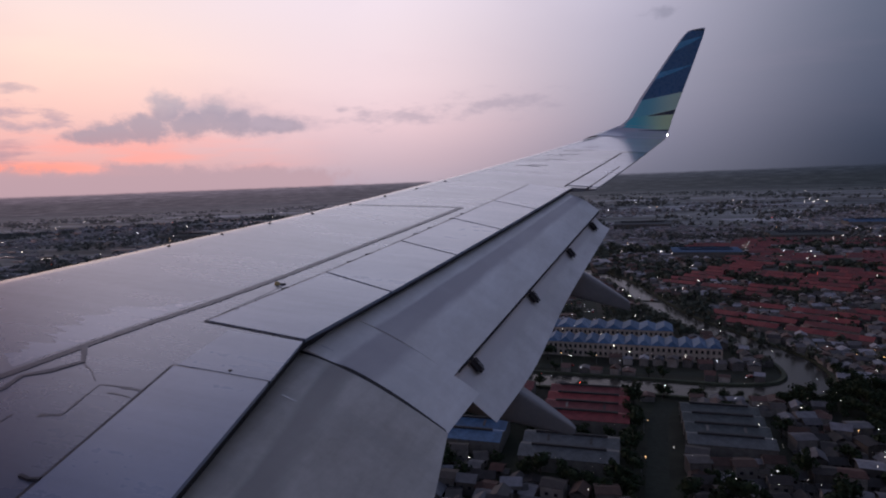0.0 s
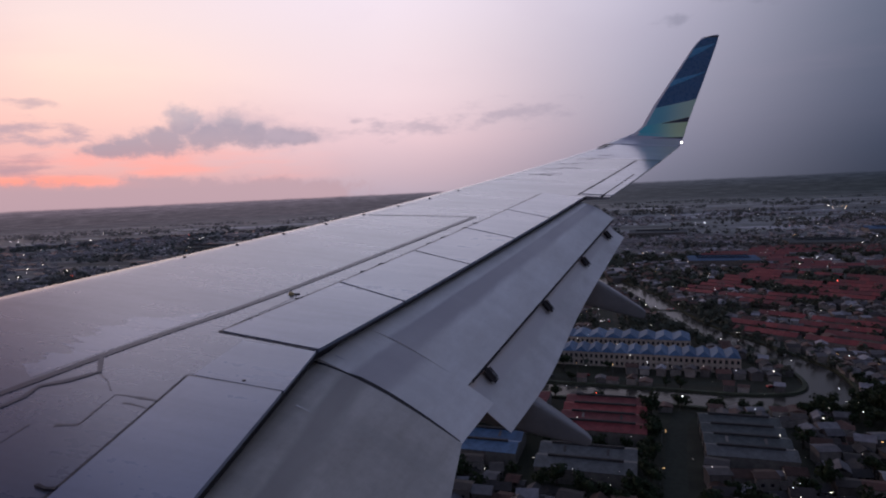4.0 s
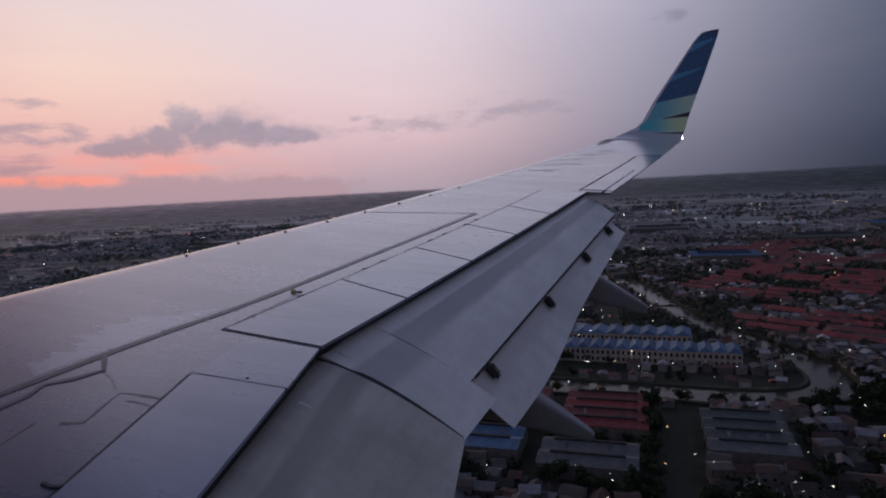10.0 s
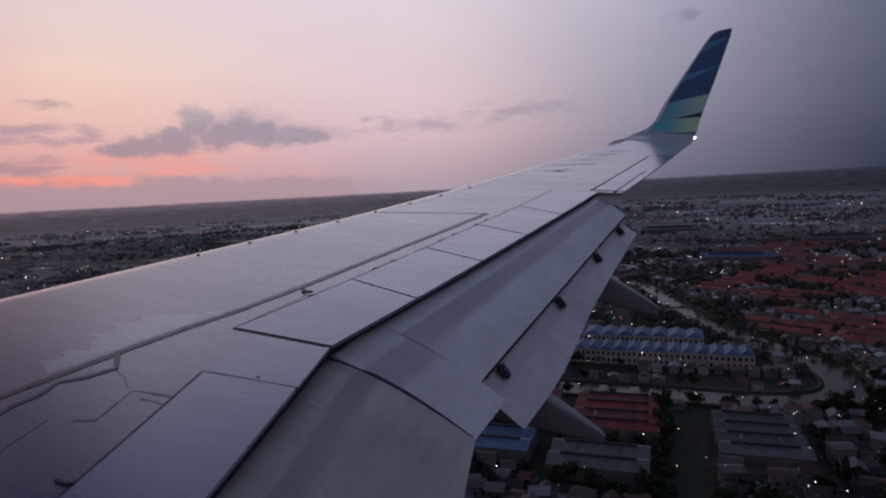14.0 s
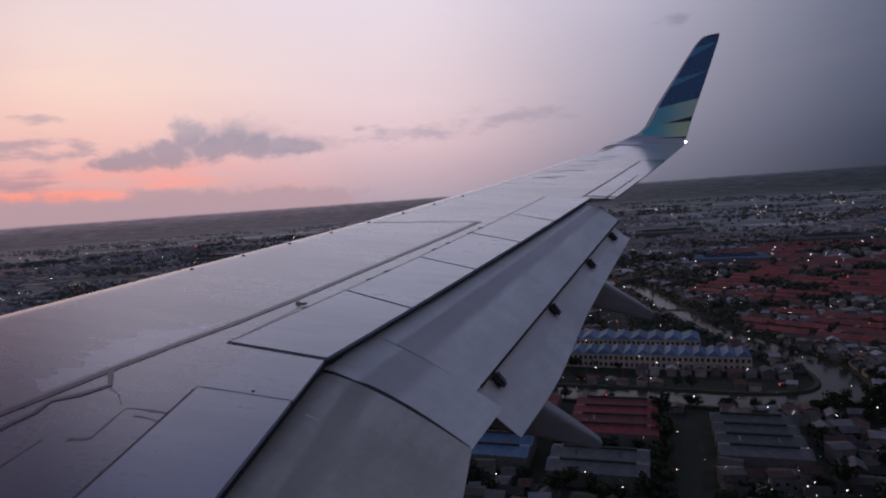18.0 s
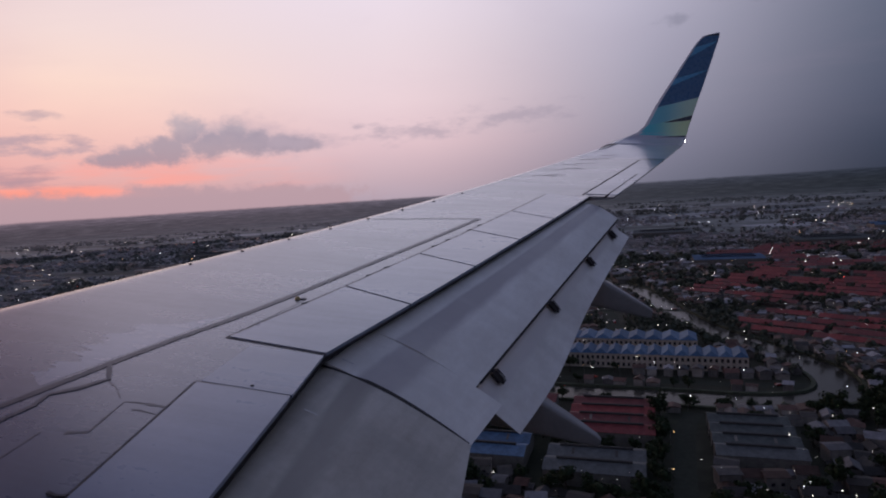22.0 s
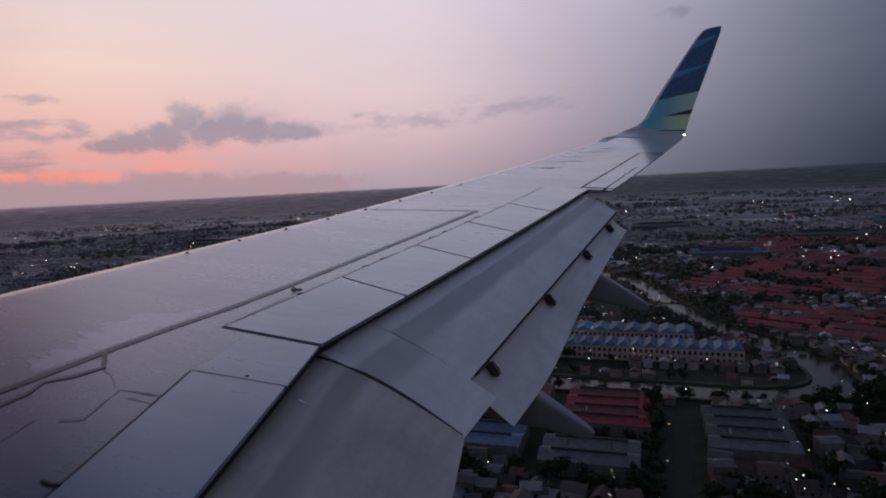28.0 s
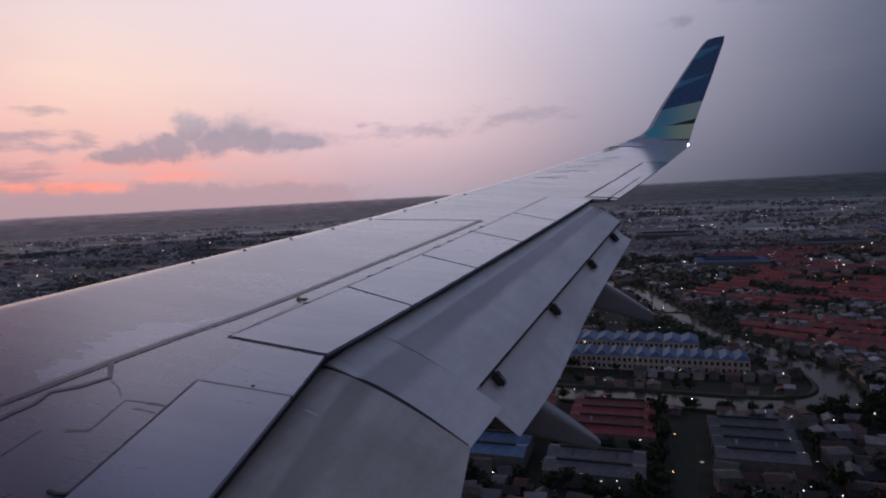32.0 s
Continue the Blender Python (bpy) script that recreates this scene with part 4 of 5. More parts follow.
painted_haze_ring()
R = random.Random(7)


def ribbon(name, pts, width, z, mat, label, category, kind="structure", thick=0.0):
    """A strip of ground along a smooth line: road, canal or bank."""
    line = []
    for k in range(len(pts) - 1):
        p0, p1, p2, p3 = (Vector(pts[min(max(i, 0), len(pts) - 1)]) for i in (k - 1, k, k + 1, k + 2))
        for s in range(10):
            t = s / 10
            line.append(0.5 * ((2 * p1) + (p2 - p0) * t + (2 * p0 - 5 * p1 + 4 * p2 - p3) * t * t + (3 * p1 - p0 - 3 * p2 + p3) * t ** 3))
    line.append(Vector(pts[-1]))
    verts, faces = [], []
    for i, p in enumerate(line):
        d = (line[min(i + 1, len(line) - 1)] - line[max(i - 1, 0)]).normalized()
        n = Vector((-d.y, d.x))
        for s, dz in ((-0.5, z - thick), (-0.5, z), (0.5, z), (0.5, z - thick)):
            q = p + n * width * s
            verts.append((q.x, q.y, dz))
    for i in range(len(line) - 1):
        a = i * 4
        faces += [(a + k + 1, a + k, a + k + 4, a + k + 5) for k in range(3)]
    ob = new(name, mesh_of(name, verts, faces, mat))
    return tagged(ob, label, category, kind=kind), line


CANAL = [(-420, 372), (-250, 360), (-120, 352), (0, 348), (55, 346), (92, 362), (98, 405), (76, 455), (46, 510), (22, 580), (2, 660), (-40, 760), (-130, 880)]
_, canal_line = ribbon("canal", CANAL, 21, 0.25, M_WATER, "muddy canal winding through the town", "canal")
for side, name in ((13.0, "canal_bank_north"), (-13.0, "canal_bank_south")):
    pts = []
    for i in range(0, len(CANAL)):
        a, b = Vector(CANAL[max(0, i - 1)]), Vector(CANAL[min(len(CANAL) - 1, i + 1)])
        d = (b - a).normalized()
        pts.append((CANAL[i][0] - d.y * side, CANAL[i][1] + d.x * side))
    ribbon(name, pts, 2.2, 1.4, M_BANK, "pale concrete embankment along the canal", "embankment", thick=1.7)
MAIN = [(8, 120), (10, 220), (14, 300), (20, 326)]
ribbon("street_south", MAIN, 9, 0.12, M_ROAD, "dark asphalt street between warehouses", "road")
ROAD2 = [(-500, 398), (-200, 386), (-60, 378), (60, 376), (96, 384)]
ribbon("canal_road", ROAD2, 9, 0.12, M_ROAD, "asphalt road beside the canal", "road")
ROAD3 = [(-26, 470), (-40, 620), (-66, 800), (-120, 1100), (-220, 1600)]
ribbon("street_north", ROAD3, 11, 0.12, M_ROAD, "asphalt street through dense houses", "road")
ROAD4 = [(420, 612), (240, 598), (140, 592), (60, 590), (-40, 592), (-200, 610)]
ribbon("cross_street", ROAD4, 9, 0.34, M_ROAD, "asphalt cross street lit by lamps", "road", thick=0.4)

def near_line(line, x, y, d):
    return any((p.x - x) ** 2 + (p.y - y) ** 2 < d * d for p in line)


BLOCKED = []      # rectangles taken by large buildings: x0, y0, x1, y1


def free(x, y, r):
    if any(x > a - r and x < c + r and y > b - r and y < e + r for a, b, c, e in BLOCKED):
        return False
    if near_line(canal_line, x, y, 12 + r):
        return False
    for road, w in ((MAIN, 5), (ROAD2, 6), (ROAD3, 7), (ROAD4, 6)):
        for (xa, ya), (xb, yb) in zip(road, road[1:]):
            d = Vector((xb - xa, yb - ya))
            f = max(0, min(1, ((x - xa) * d.x + (y - ya) * d.y) / d.length_squared))
            if math.hypot(x - xa - d.x * f, y - ya - d.y * f) < w + r:
                return False
    return True


# ---- large buildings ----
def box(bm, x0, y0, z0, x1, y1, z1):
    v = [bm.verts.new(p) for p in ((x0, y0, z0), (x1, y0, z0), (x1, y1, z0), (x0, y1, z0), (x0, y0, z1), (x1, y0, z1), (x1, y1, z1), (x0, y1, z1))]
    for f in ((0, 3, 2, 1), (4, 5, 6, 7), (0, 1, 5, 4), (1, 2, 6, 5), (2, 3, 7, 6), (3, 0, 4, 7)):
        bm.faces.new([v[i] for i in f])


def gable(bm, x0, y0, x1, y1, z, h, over=0.5, thick=0.15):
    """A gabled roof with thickness, its ridge along x."""
    ym = (y0 + y1) / 2
    x0, x1 = x0 - over, x1 + over
    for s, ye in ((1, y0 - over), (-1, y1 + over)):
        zl = z - h * over / max(0.1, abs(ym - y0))
        v = [bm.verts.new(p) for p in ((x0, ye, zl), (x1, ye, zl), (x1, ym, z + h), (x0, ym, z + h), (x0, ye, zl - thick), (x1, ye, zl - thick), (x1, ym, z + h - thick), (x0, ym, z + h - thick))]
        for f in ((0, 1, 2, 3), (7, 6, 5, 4), (0, 4, 5, 1), (1, 5, 6, 2), (2, 6, 7, 3), (3, 7, 4, 0)):
            bm.faces.new([v[i] for i in f][::s])


def bm_mesh(name, mat, fill):
    bm = bmesh.new()
    fill(bm)
    return from_bm(name, bm, mat)


def warehouse(x, y, wide, bays, bay, mat, label, wall_h=6.5, lean=0.0, group="warehouses"):
    """A long shed of parallel gabled bays; each bay's roof and ridge vent is a part."""
    m = pose(x, y, 0, 0, 0, lean)
    w = thing("warehouse", label, "warehouse", m, group)
    part("wall", bm_mesh("warehouse_wall", M_PALE, lambda bm: box(bm, 0, 0, 0, wide, bays * bay, wall_h)), w)
    roof = bm_mesh("warehouse_roof", mat, lambda bm: gable(bm, 0, 0, wide, bay, wall_h, bay * 0.16, 0.35))
    vent = bm_mesh("ridge_vent", M_VENT, lambda bm: box(bm, wide * 0.12, bay / 2 - 0.5, wall_h + bay * 0.15, wide * 0.88, bay / 2 + 0.5, wall_h + bay * 0.16 + 0.8))
    skyl = bm_mesh("roof_light", M_WALL_O, lambda bm: box(bm, 0, 0, 0, 1.1, bay * 0.3, 0.06))
    for k in range(bays):
        r = part("roof", roof, w)
        r.location = (0, k * bay, 0.01 * (k % 2))
        v = part("ridge_vent", vent, r)
        if k % 3 == 1:
            for q in range(2):
                s = part("roof_light", skyl, r, "pale roof light")
                s.location = (wide * (0.25 + 0.45 * q), bay * 0.12, wall_h + bay * 0.16 * 0.3)
                s.rotation_euler = (math.atan(0.32), 0, 0)
    door = bm_mesh("loading_door", M_DARKWIN, lambda bm: box(bm, -0.12, 0, 0, 0.02, 4.2, 4.4))
    for k in range(bays):
        d = part("loading_door", door, w)
        d.location = (0, k * bay + bay / 2 - 2.1, 0)
    x1, y1 = x + wide, y + bays * bay
    BLOCKED.append((x - 3, y - 3, x1 + 3, y1 + 3))
    return w


GREY_L, RED_L, BLUE_L = "grey-green sheet roofed warehouse with ridge vents", "red sheet roofed warehouse beside a street", "blue sheet roofed warehouse with gabled bays"
warehouse(24, 262, 34, 4, 12, M_GREY, GREY_L)
warehouse(-44, 236, 40, 2, 13, M_GREY, GREY_L)
warehouse(-40, 278, 40, 4, 12, M_RED, RED_L)
warehouse(-90, 246, 36, 2, 13, M_BLUER, BLUE_L)
warehouse(-92, 292, 42, 3, 12, M_RED, RED_L)
warehouse(198, 540, 60, 2, 14, M_GREY, GREY_L, 7)
warehouse(250, 360, 38, 2, 12, M_GREY, GREY_L)
warehouse(60, 905, 90, 3, 16, M_BLUER, BLUE_L, 8)
warehouse(-150, 1010, 80, 3, 18, M_GREY, GREY_L, 8)
warehouse(230, 1130, 110, 3, 20, M_GREY, GREY_L, 9)
warehouse(420, 1380, 130, 2, 24, M_BLUER, BLUE_L, 9)
warehouse(-30, 1400, 120, 3, 20, M_GREY, GREY_L, 9)
warehouse(-900, 900, 120, 3, 20, M_BLUER, BLUE_L, 9)
warehouse(-1150, 1250, 150, 3, 20, M_GREY, GREY_L, 9)
warehouse(-700, 1300, 140, 2, 26, M_GREY, GREY_L, 9)


def factory(x, y, length, deep, saws, label):
    """A blue roofed mill: two storeys of windows under a row of small gables."""
    f = thing("factory", label, "factory", pose(x, y, 0, 0, 0, -2), "blue roofed mill buildings")
    part("wall", bm_mesh("factory_wall", M_FACADE, lambda bm: box(bm, 0, 0, 0, length, deep, 9.5)), f)
    step = length / saws

    def hipped(bm):
        v = [bm.verts.new(p) for p in ((0, -0.6, 9.5), (step, -0.6, 9.5), (step, deep + 0.6, 9.5), (0, deep + 0.6, 9.5), (step / 2, 2.5, 12.4), (step / 2, deep - 2.5, 12.4))]
        for q in ((0, 1, 4), (1, 2, 5, 4), (2, 3, 5), (3, 0, 4, 5), (3, 2, 1, 0)):
            bm.faces.new([v[i] for i in q])
    roof = bm_mesh("factory_roof", M_BLUER, hipped)
    pane = bm_mesh("window", M_DARKWIN, lambda bm: box(bm, 0, -0.08, 0, 1.5, 0.02, 2.0))
    sill = bm_mesh("window_sill", M_BANK, lambda bm: box(bm, -0.15, -0.2, -0.25, 1.65, 0.02, -0.02))
    for k in range(saws):
        r = part("roof", roof, f)
        r.location = (k * step, 0, 0.0)
    n = int(length / 3.2)
    for k in range(n):
        for z in (1.6, 5.9):
            w = part("window", pane, f)
            w.location = (0.8 + k * length / n, 0, z)
            s = part("window_sill", sill, w)
    BLOCKED.append((x - 4, y - 8, x + length + 4, y + deep + 4))


factory(-62, 404, 118, 20, 14, "long pale factory with blue gabled roof beside canal")
factory(-120, 446, 150, 22, 13, "long pale factory with blue gabled roof")


# ---- red roofed housing estate: long terraces ----
def terrace(x, y, n, lean, mat, grp):
    """A row of n joined houses, each 9 m wide; x, y is its middle."""
    m = pose(x, y, 0, 0, 0, lean) @ Matrix.Translation((-4.5 * n, -5.5, 0))
    t = thing("terrace_row", "row of terraced houses under long red roof", "terraced house", m, grp)
    wall = bm_mesh("terrace_wall", M_WALL_O, lambda bm: box(bm, 0, 0, 0, 8.7, 11, 4.2))
    roof = bm_mesh("terrace_roof", mat, lambda bm: gable(bm, 0, 0, 8.8, 11, 4.2, 2.4, 0.1))
    porch = bm_mesh("porch_roof", M_PALE, lambda bm: box(bm, 1, -2.4, 2.7, 7.5, -0.1, 2.95))
    for k in range(n):
        w = part("house_wall", wall, t)
        w.location = (k * 9, 0, 0)
        r = part("roof", roof, t)
        r.location = (k * 9, 0, 0.12 * R.random())
        if R.random() < 0.6:
            p = part("porch_roof", porch, w)
        c = m @ Vector((k * 9 + 4.5, 5.5, 0))
        BLOCKED.append((c.x - 5, c.y - 6, c.x + 5, c.y + 6))


LEAN = radians(-31)
estate_rows = []
for row in range(-8, 16):
    u = -150 + R.uniform(0, 12)
    while u < 260:
        n = R.choice((4, 5, 6, 7))
        c = u + 4.5 * n
        v = row * 22.5
        x, y = 150 + c * math.cos(LEAN) - v * math.sin(LEAN), 590 + c * math.sin(LEAN) + v * math.cos(LEAN)
        ends = [(x + s * 4.5 * n * math.cos(LEAN), y + s * 4.5 * n * math.sin(LEAN)) for s in (-1, -0.5, 0.5, 1)]
        if 440 < y < 830 and x < 0.38 * y + 10 and x > 62 - max(0, y - 600) * 0.2 and all(free(a, b, 6) for a, b in ends) and noise.noise((x / 90, y / 70, 9.7)) < 0.33:
            estate_rows.append((x, y, n))
        u += 9 * n + R.choice((5, 6, 11))
for x, y, n in estate_rows:
    terrace(x, y, n, -31, M_RED, "terraced rows of the red roofed estate")


# ---- small houses ----
def house_kit(w, d, h, rh, wing_w, label):
    t = thing("house", label, "house", None, "small houses of the town")
    part("wall", bm_mesh("house_wall", M_WALL_O, lambda bm: box(bm, -w / 2, -d / 2, 0, w / 2, d / 2, h)), t)
    part("roof", bm_mesh("house_roof", M_ROOF_O, lambda bm: gable(bm, -w / 2, -d / 2, w / 2, d / 2, h, rh, 0.5)), t)
    if wing_w:
        a = part("annex_wall", bm_mesh("annex_wall", M_WALL_O, lambda bm: box(bm, w / 2 - 0.02, -d / 2, 0, w / 2 + wing_w, d * 0.15, h * 0.72)), t)
        part("annex_roof", bm_mesh("annex_roof", M_ROOF_O, lambda bm: gable(bm, w / 2, -d / 2, w / 2 + wing_w, d * 0.15, h * 0.72, rh * 0.6, 0.35)), a)
    win = bm_mesh("window", M_DARKWIN, lambda bm: box(bm, 0, -0.06, 0, 1.3, 0.03, 1.2))
    for k in (-0.3, 0.12):
        q = part("window", win, t)
        q.location = (k * w, -d / 2, h * 0.45)
    return t


KITS = [house_kit(7, 5.6, 3.4, 1.7, 0, "single storey house with gabled roof"), house_kit(7.5, 6, 5.8, 1.8, 2.4, "two storey house with tin roofed annex"),
        house_kit(5, 6.2, 3.2, 1.2, 2.4, "small house with low roof and annex"), house_kit(5.4, 8.4, 3.4, 1.1, 0, "low long house with shallow roof"),
        house_kit(8.4, 7.2, 6.6, 0.8, 0, "two storey block with nearly flat roof")]
spots = []
for gy in range(0, 70):
    for gx in range(-42, 42):
        y = 175 + gy * 8.0 + R.uniform(-1.6, 1.6)
        x = gx * 8.8 + R.uniform(-1.8, 1.8)
        if y > 700 or abs(x) > 0.42 * y + 40:
            continue
        veg = noise.noise((x / 95, y / 80, 2.2))
        if veg > 0.22 or (x > 95 and y < 345 and veg > -0.3) or (y < 400 and 140 < x and veg > 0.02) or not free(x, y, 3.6):
            continue
        spots.append((x, y))
home = []
for k, (x, y) in enumerate(spots[:296]):
    ang = R.choice((0, 90, 0, 180)) + R.uniform(-14, 14) + 20 * noise.noise((x / 200, y / 200, 5))
    m = pose(x, y, 0, 0, 0, ang)
    kit = KITS[R.randrange(5)]
    if kit in home:
        copy_thing(kit, m)
    else:
        kit.matrix_world = m
        home.append(kit)


def town_stuff(name, places, wall_mat, roof_mat, label):
    """Far houses, joined: walls and gabled roofs."""
    wv, wf, rv, rf = [], [], [], []
    for x, y, w, d, h, rh, a in places:
        ca, sa = math.cos(a), math.sin(a)
        z0 = terrain(x, y) - 0.5

        def at(px, py, pz):
            return (x + px * ca - py * sa, y + px * sa + py * ca, z0 + pz)
        n = len(wv)
        wv += [at(sx * w / 2, sy * d / 2, z) for z in (0, h + 0.5) for sx, sy in ((-1, -1), (1, -1), (1, 1), (-1, 1))]
        wf += [(n, n + 1, n + 5, n + 4), (n + 1, n + 2, n + 6, n + 5), (n + 2, n + 3, n + 7, n + 6), (n + 3, n, n + 4, n + 7)]
        n = len(rv)
        e = 0.4
        rv += [at(-w / 2 - e, -d / 2 - e, h + 0.3), at(w / 2 + e, -d / 2 - e, h + 0.3), at(w / 2 + e, d / 2 + e, h + 0.3), at(-w / 2 - e, d / 2 + e, h + 0.3), at(-w / 2 - e, 0, h + rh + 0.5), at(w / 2 + e, 0, h + rh + 0.5)]
        rf += [(n, n + 1, n + 5, n + 4), (n + 2, n + 3, n + 4, n + 5), (n + 3, n, n + 4), (n + 1, n + 2, n + 5), (n + 3, n + 2, n + 1, n)]
    t = thing(name, label, "houses", None, "", "stuff")
    part("house_walls", mesh_of(name + "_walls", wv, wf, wall_mat), t)["kind"] = "stuff"
    part("house_roofs", mesh_of(name + "_roofs", rv, rf, roof_mat), t)["kind"] = "stuff"


far = []
for x, y in spots[296:]:
    far.append((x, y, R.uniform(5, 8.2), R.uniform(5, 7.4), R.uniform(2.8, 5.5), R.uniform(0.8, 1.8), R.choice((0, 1.57)) + R.uniform(-0.25, 0.25)))
tries = 0
while len(far) < 8000 and tries < 90000:
    tries += 1
    r, a = 420 + 2160 * R.random() ** 1.3, radians(R.uniform(-62, 24))
    x, y = r * math.sin(a), r * math.cos(a)
    if y < 700 and abs(x) < 0.42 * y + 40:
        continue
    dens = noise.noise((x / 420, y / 300, 8.1)) + 0.55 - r / 5200
    if dens < R.uniform(-0.05, 0.35) or (r < 1300 and not free(x, y, 6)):
        continue
    big = R.random() < 0.08
    far.append((x, y, R.uniform(7, 13) * (3 if big else 1), R.uniform(6, 10) * (2 if big else 1), R.uniform(3, 6), R.uniform(1, 2.4), R.choice((0, 1.57)) + R.uniform(-0.3, 0.3) + noise.noise((x / 300, y / 300, 1))))
town_stuff("town_houses", [f for f in far if math.hypot(f[0], f[1]) < 900], M_WALL, M_ROOF, "dense small houses with dark tiled and tin roofs")
town_stuff("outlying_houses", [(*f[:4], f[4] * 0.6, f[5] * 0.7, f[6]) for f in far if math.hypot(f[0], f[1]) >= 900], M_WALL_HAZED, M_ROOF_HAZED, "low houses scattered over the plain, paled for haze")

estate = []
for row in range(13):
    for k in range(40):
        x, y = 30 + k * 20 + R.uniform(-2, 2) + row * 8, 800 + row * 26 + R.uniform(-1.5, 1.5)
        if noise.noise((x / 140, y / 110, 3.3)) < 0.2 and free(x, y, 8) and y > 840:
            estate.append((x, y, 18.5, 11, 4.5, 2.4, 0.05))
town_stuff("red_roof_estate", estate, M_WALL, M_REDI, "terraced estate houses with faded red roofs")


# ---- trees ----
def leaves(verts, faces, cx, cy, cz, r, n, size, rng):
    for _ in range(n):
        d = Vector((rng.gauss(0, 1), rng.gauss(0, 1), rng.gauss(0, 0.75))).normalized()
        k = r * rng.uniform(0.55, 1.08)
        c = Vector((cx, cy, cz)) + d * k
        u = d.cross(Vector((rng.uniform(-1, 1), rng.uniform(-1, 1), 1))).normalized()
        v = (d + 0.6 * Vector((rng.uniform(-1, 1), rng.uniform(-1, 1), rng.uniform(-1, 1)))).cross(u).normalized()
        s = size * rng.uniform(0.6, 1.3)
        b = len(verts)
        verts += [c - u * s, c + v * s * 0.7, c + u * s, c - v * s * 0.7]
        faces.append((b, b + 1, b + 2, b + 3))


def tree_kit(h, spread, seed):
    rng = random.Random(seed)
    t = thing("tree", "dark leafy tree with uneven rounded crown", "tree", None, "trees of the town")
    bm = bmesh.new()
    bmesh.ops.create_cone(bm, segments=7, cap_ends=True, radius1=h * 0.035, radius2=h * 0.018, depth=h * 0.55, matrix=Matrix.Translation((0, 0, h * 0.27)))
    for k in range(5):
        a = k * 1.26 + rng.random()
        m = Matrix.Translation((0, 0, h * 0.42)) @ Euler((0, radians(38 + 12 * rng.random()), a)).to_matrix().to_4x4() @ Matrix.Translation((0, 0, h * 0.16))
        bmesh.ops.create_cone(bm, segments=5, cap_ends=True, radius1=h * 0.014, radius2=h * 0.006, depth=h * 0.34, matrix=m)
    part("trunk", from_bm("tree_trunk", bm, M_BARK, True), t)
    verts, faces = [], []
    for k in range(9):
        a, rr = rng.uniform(0, 6.28), spread * rng.uniform(0.15, 0.72)
        leaves(verts, faces, rr * math.cos(a), rr * math.sin(a), h * rng.uniform(0.5, 0.88), spread * rng.uniform(0.3, 0.5), 46, spread * 0.13, rng)
    part("crown", mesh_of("tree_crown", verts, faces, M_LEAF), t)
    return t


TREES = [tree_kit(9, 4.2, 1), tree_kit(11, 5.0, 2), tree_kit(7, 3.4, 3), tree_kit(8, 4.8, 4)]
groves = []
for k in range(14000):
    y = 160 + 560 * R.random() ** 1.0
    x = R.uniform(-0.4 * y - 30, 0.4 * y + 30)
    veg = noise.noise((x / 95, y / 80, 2.2))
    dark = x > 95 and y < 345
    if not free(x, y, 3.5) or veg < (0.0 if dark else 0.2) and R.random() > (0.3 if not dark else 0.6):
        continue
    if any((x - a) ** 2 + (y - b) ** 2 < 30 for a, b in groves):
        continue
    if any((x - a) ** 2 + (y - b) ** 2 < 24 for a, b in spots):
        continue
    groves.append((x, y))
for k in range(34):           # avenue along the street and the canal
    groves.append((8 - 9 + R.uniform(-1, 1) + k * 0.1, 170 + k * 4.6)) if k % 2 else None
for p in canal_line[20:110:2]:
    groves.append((p.x + R.uniform(17, 20), p.y + R.uniform(-19, -15)))
groves.sort(key=lambda g: g[1])
first = []
for k, (x, y) in enumerate(groves[:300]):
    s = R.uniform(0.7, 1.35)
    kit = TREES[R.randrange(4)]
    m = pose(x, y, 0, 0, 0, R.uniform(0, 360))
    if kit in first:
        ob = copy_thing(kit, m)
    else:
        ob = kit
        ob.matrix_world = m
        first.append(kit)
    ob.scale = (s, s, s * R.uniform(0.85, 1.15))


def woods(name, places, label, mat, n=36, row=0.5):
    verts, faces = [], []
    for x, y, h, s in places:
        z = terrain(x, y)
        for _ in range(3):
            leaves(verts, faces, x + R.uniform(-s, s) * row, y + R.uniform(-s, s) * 0.5, z + h * R.uniform(0.35, 0.75), s * R.uniform(0.5, 0.8), n // 3, s * 0.34, R)
    ob = new(name, mesh_of(name, verts, faces, mat))
    tagged(ob, label, "trees", kind="stuff")


wood = [(x, y, R.uniform(6, 11), R.uniform(3, 5)) for x, y in groves[300:]]
plain_wood, tries = [], 0
while len(wood) + len(plain_wood) < 4200 and tries < 60000:
    tries += 1
    r, a = 420 + 3300 * R.random() ** 1.2, radians(R.uniform(-62, 24))
    x, y = r * math.sin(a), r * math.cos(a)
    if y < 720 and abs(x) < 0.4 * y + 30:
        continue
    if noise.noise((x / 260, y / 150, 6.4)) < R.uniform(0.0, 0.3) and R.random() > 0.06:
        continue
    if r < 1300 and not free(x, y, 4):
        continue
    if r > 1200 and R.random() > 0.2:
        continue
    k = 1 + r / 2500
    (wood if r < 1100 else plain_wood).append((x, y, R.uniform(4, 7), R.uniform(4, 7) * k))
woods("town_woods", wood, "belts of trees among the houses, foliage lifted for haze", M_LEAF_FAR)
woods("plain_woods", plain_wood, "tree lines across the far plain, foliage paled for haze", M_LEAF_PLAIN, 24, 3.5)

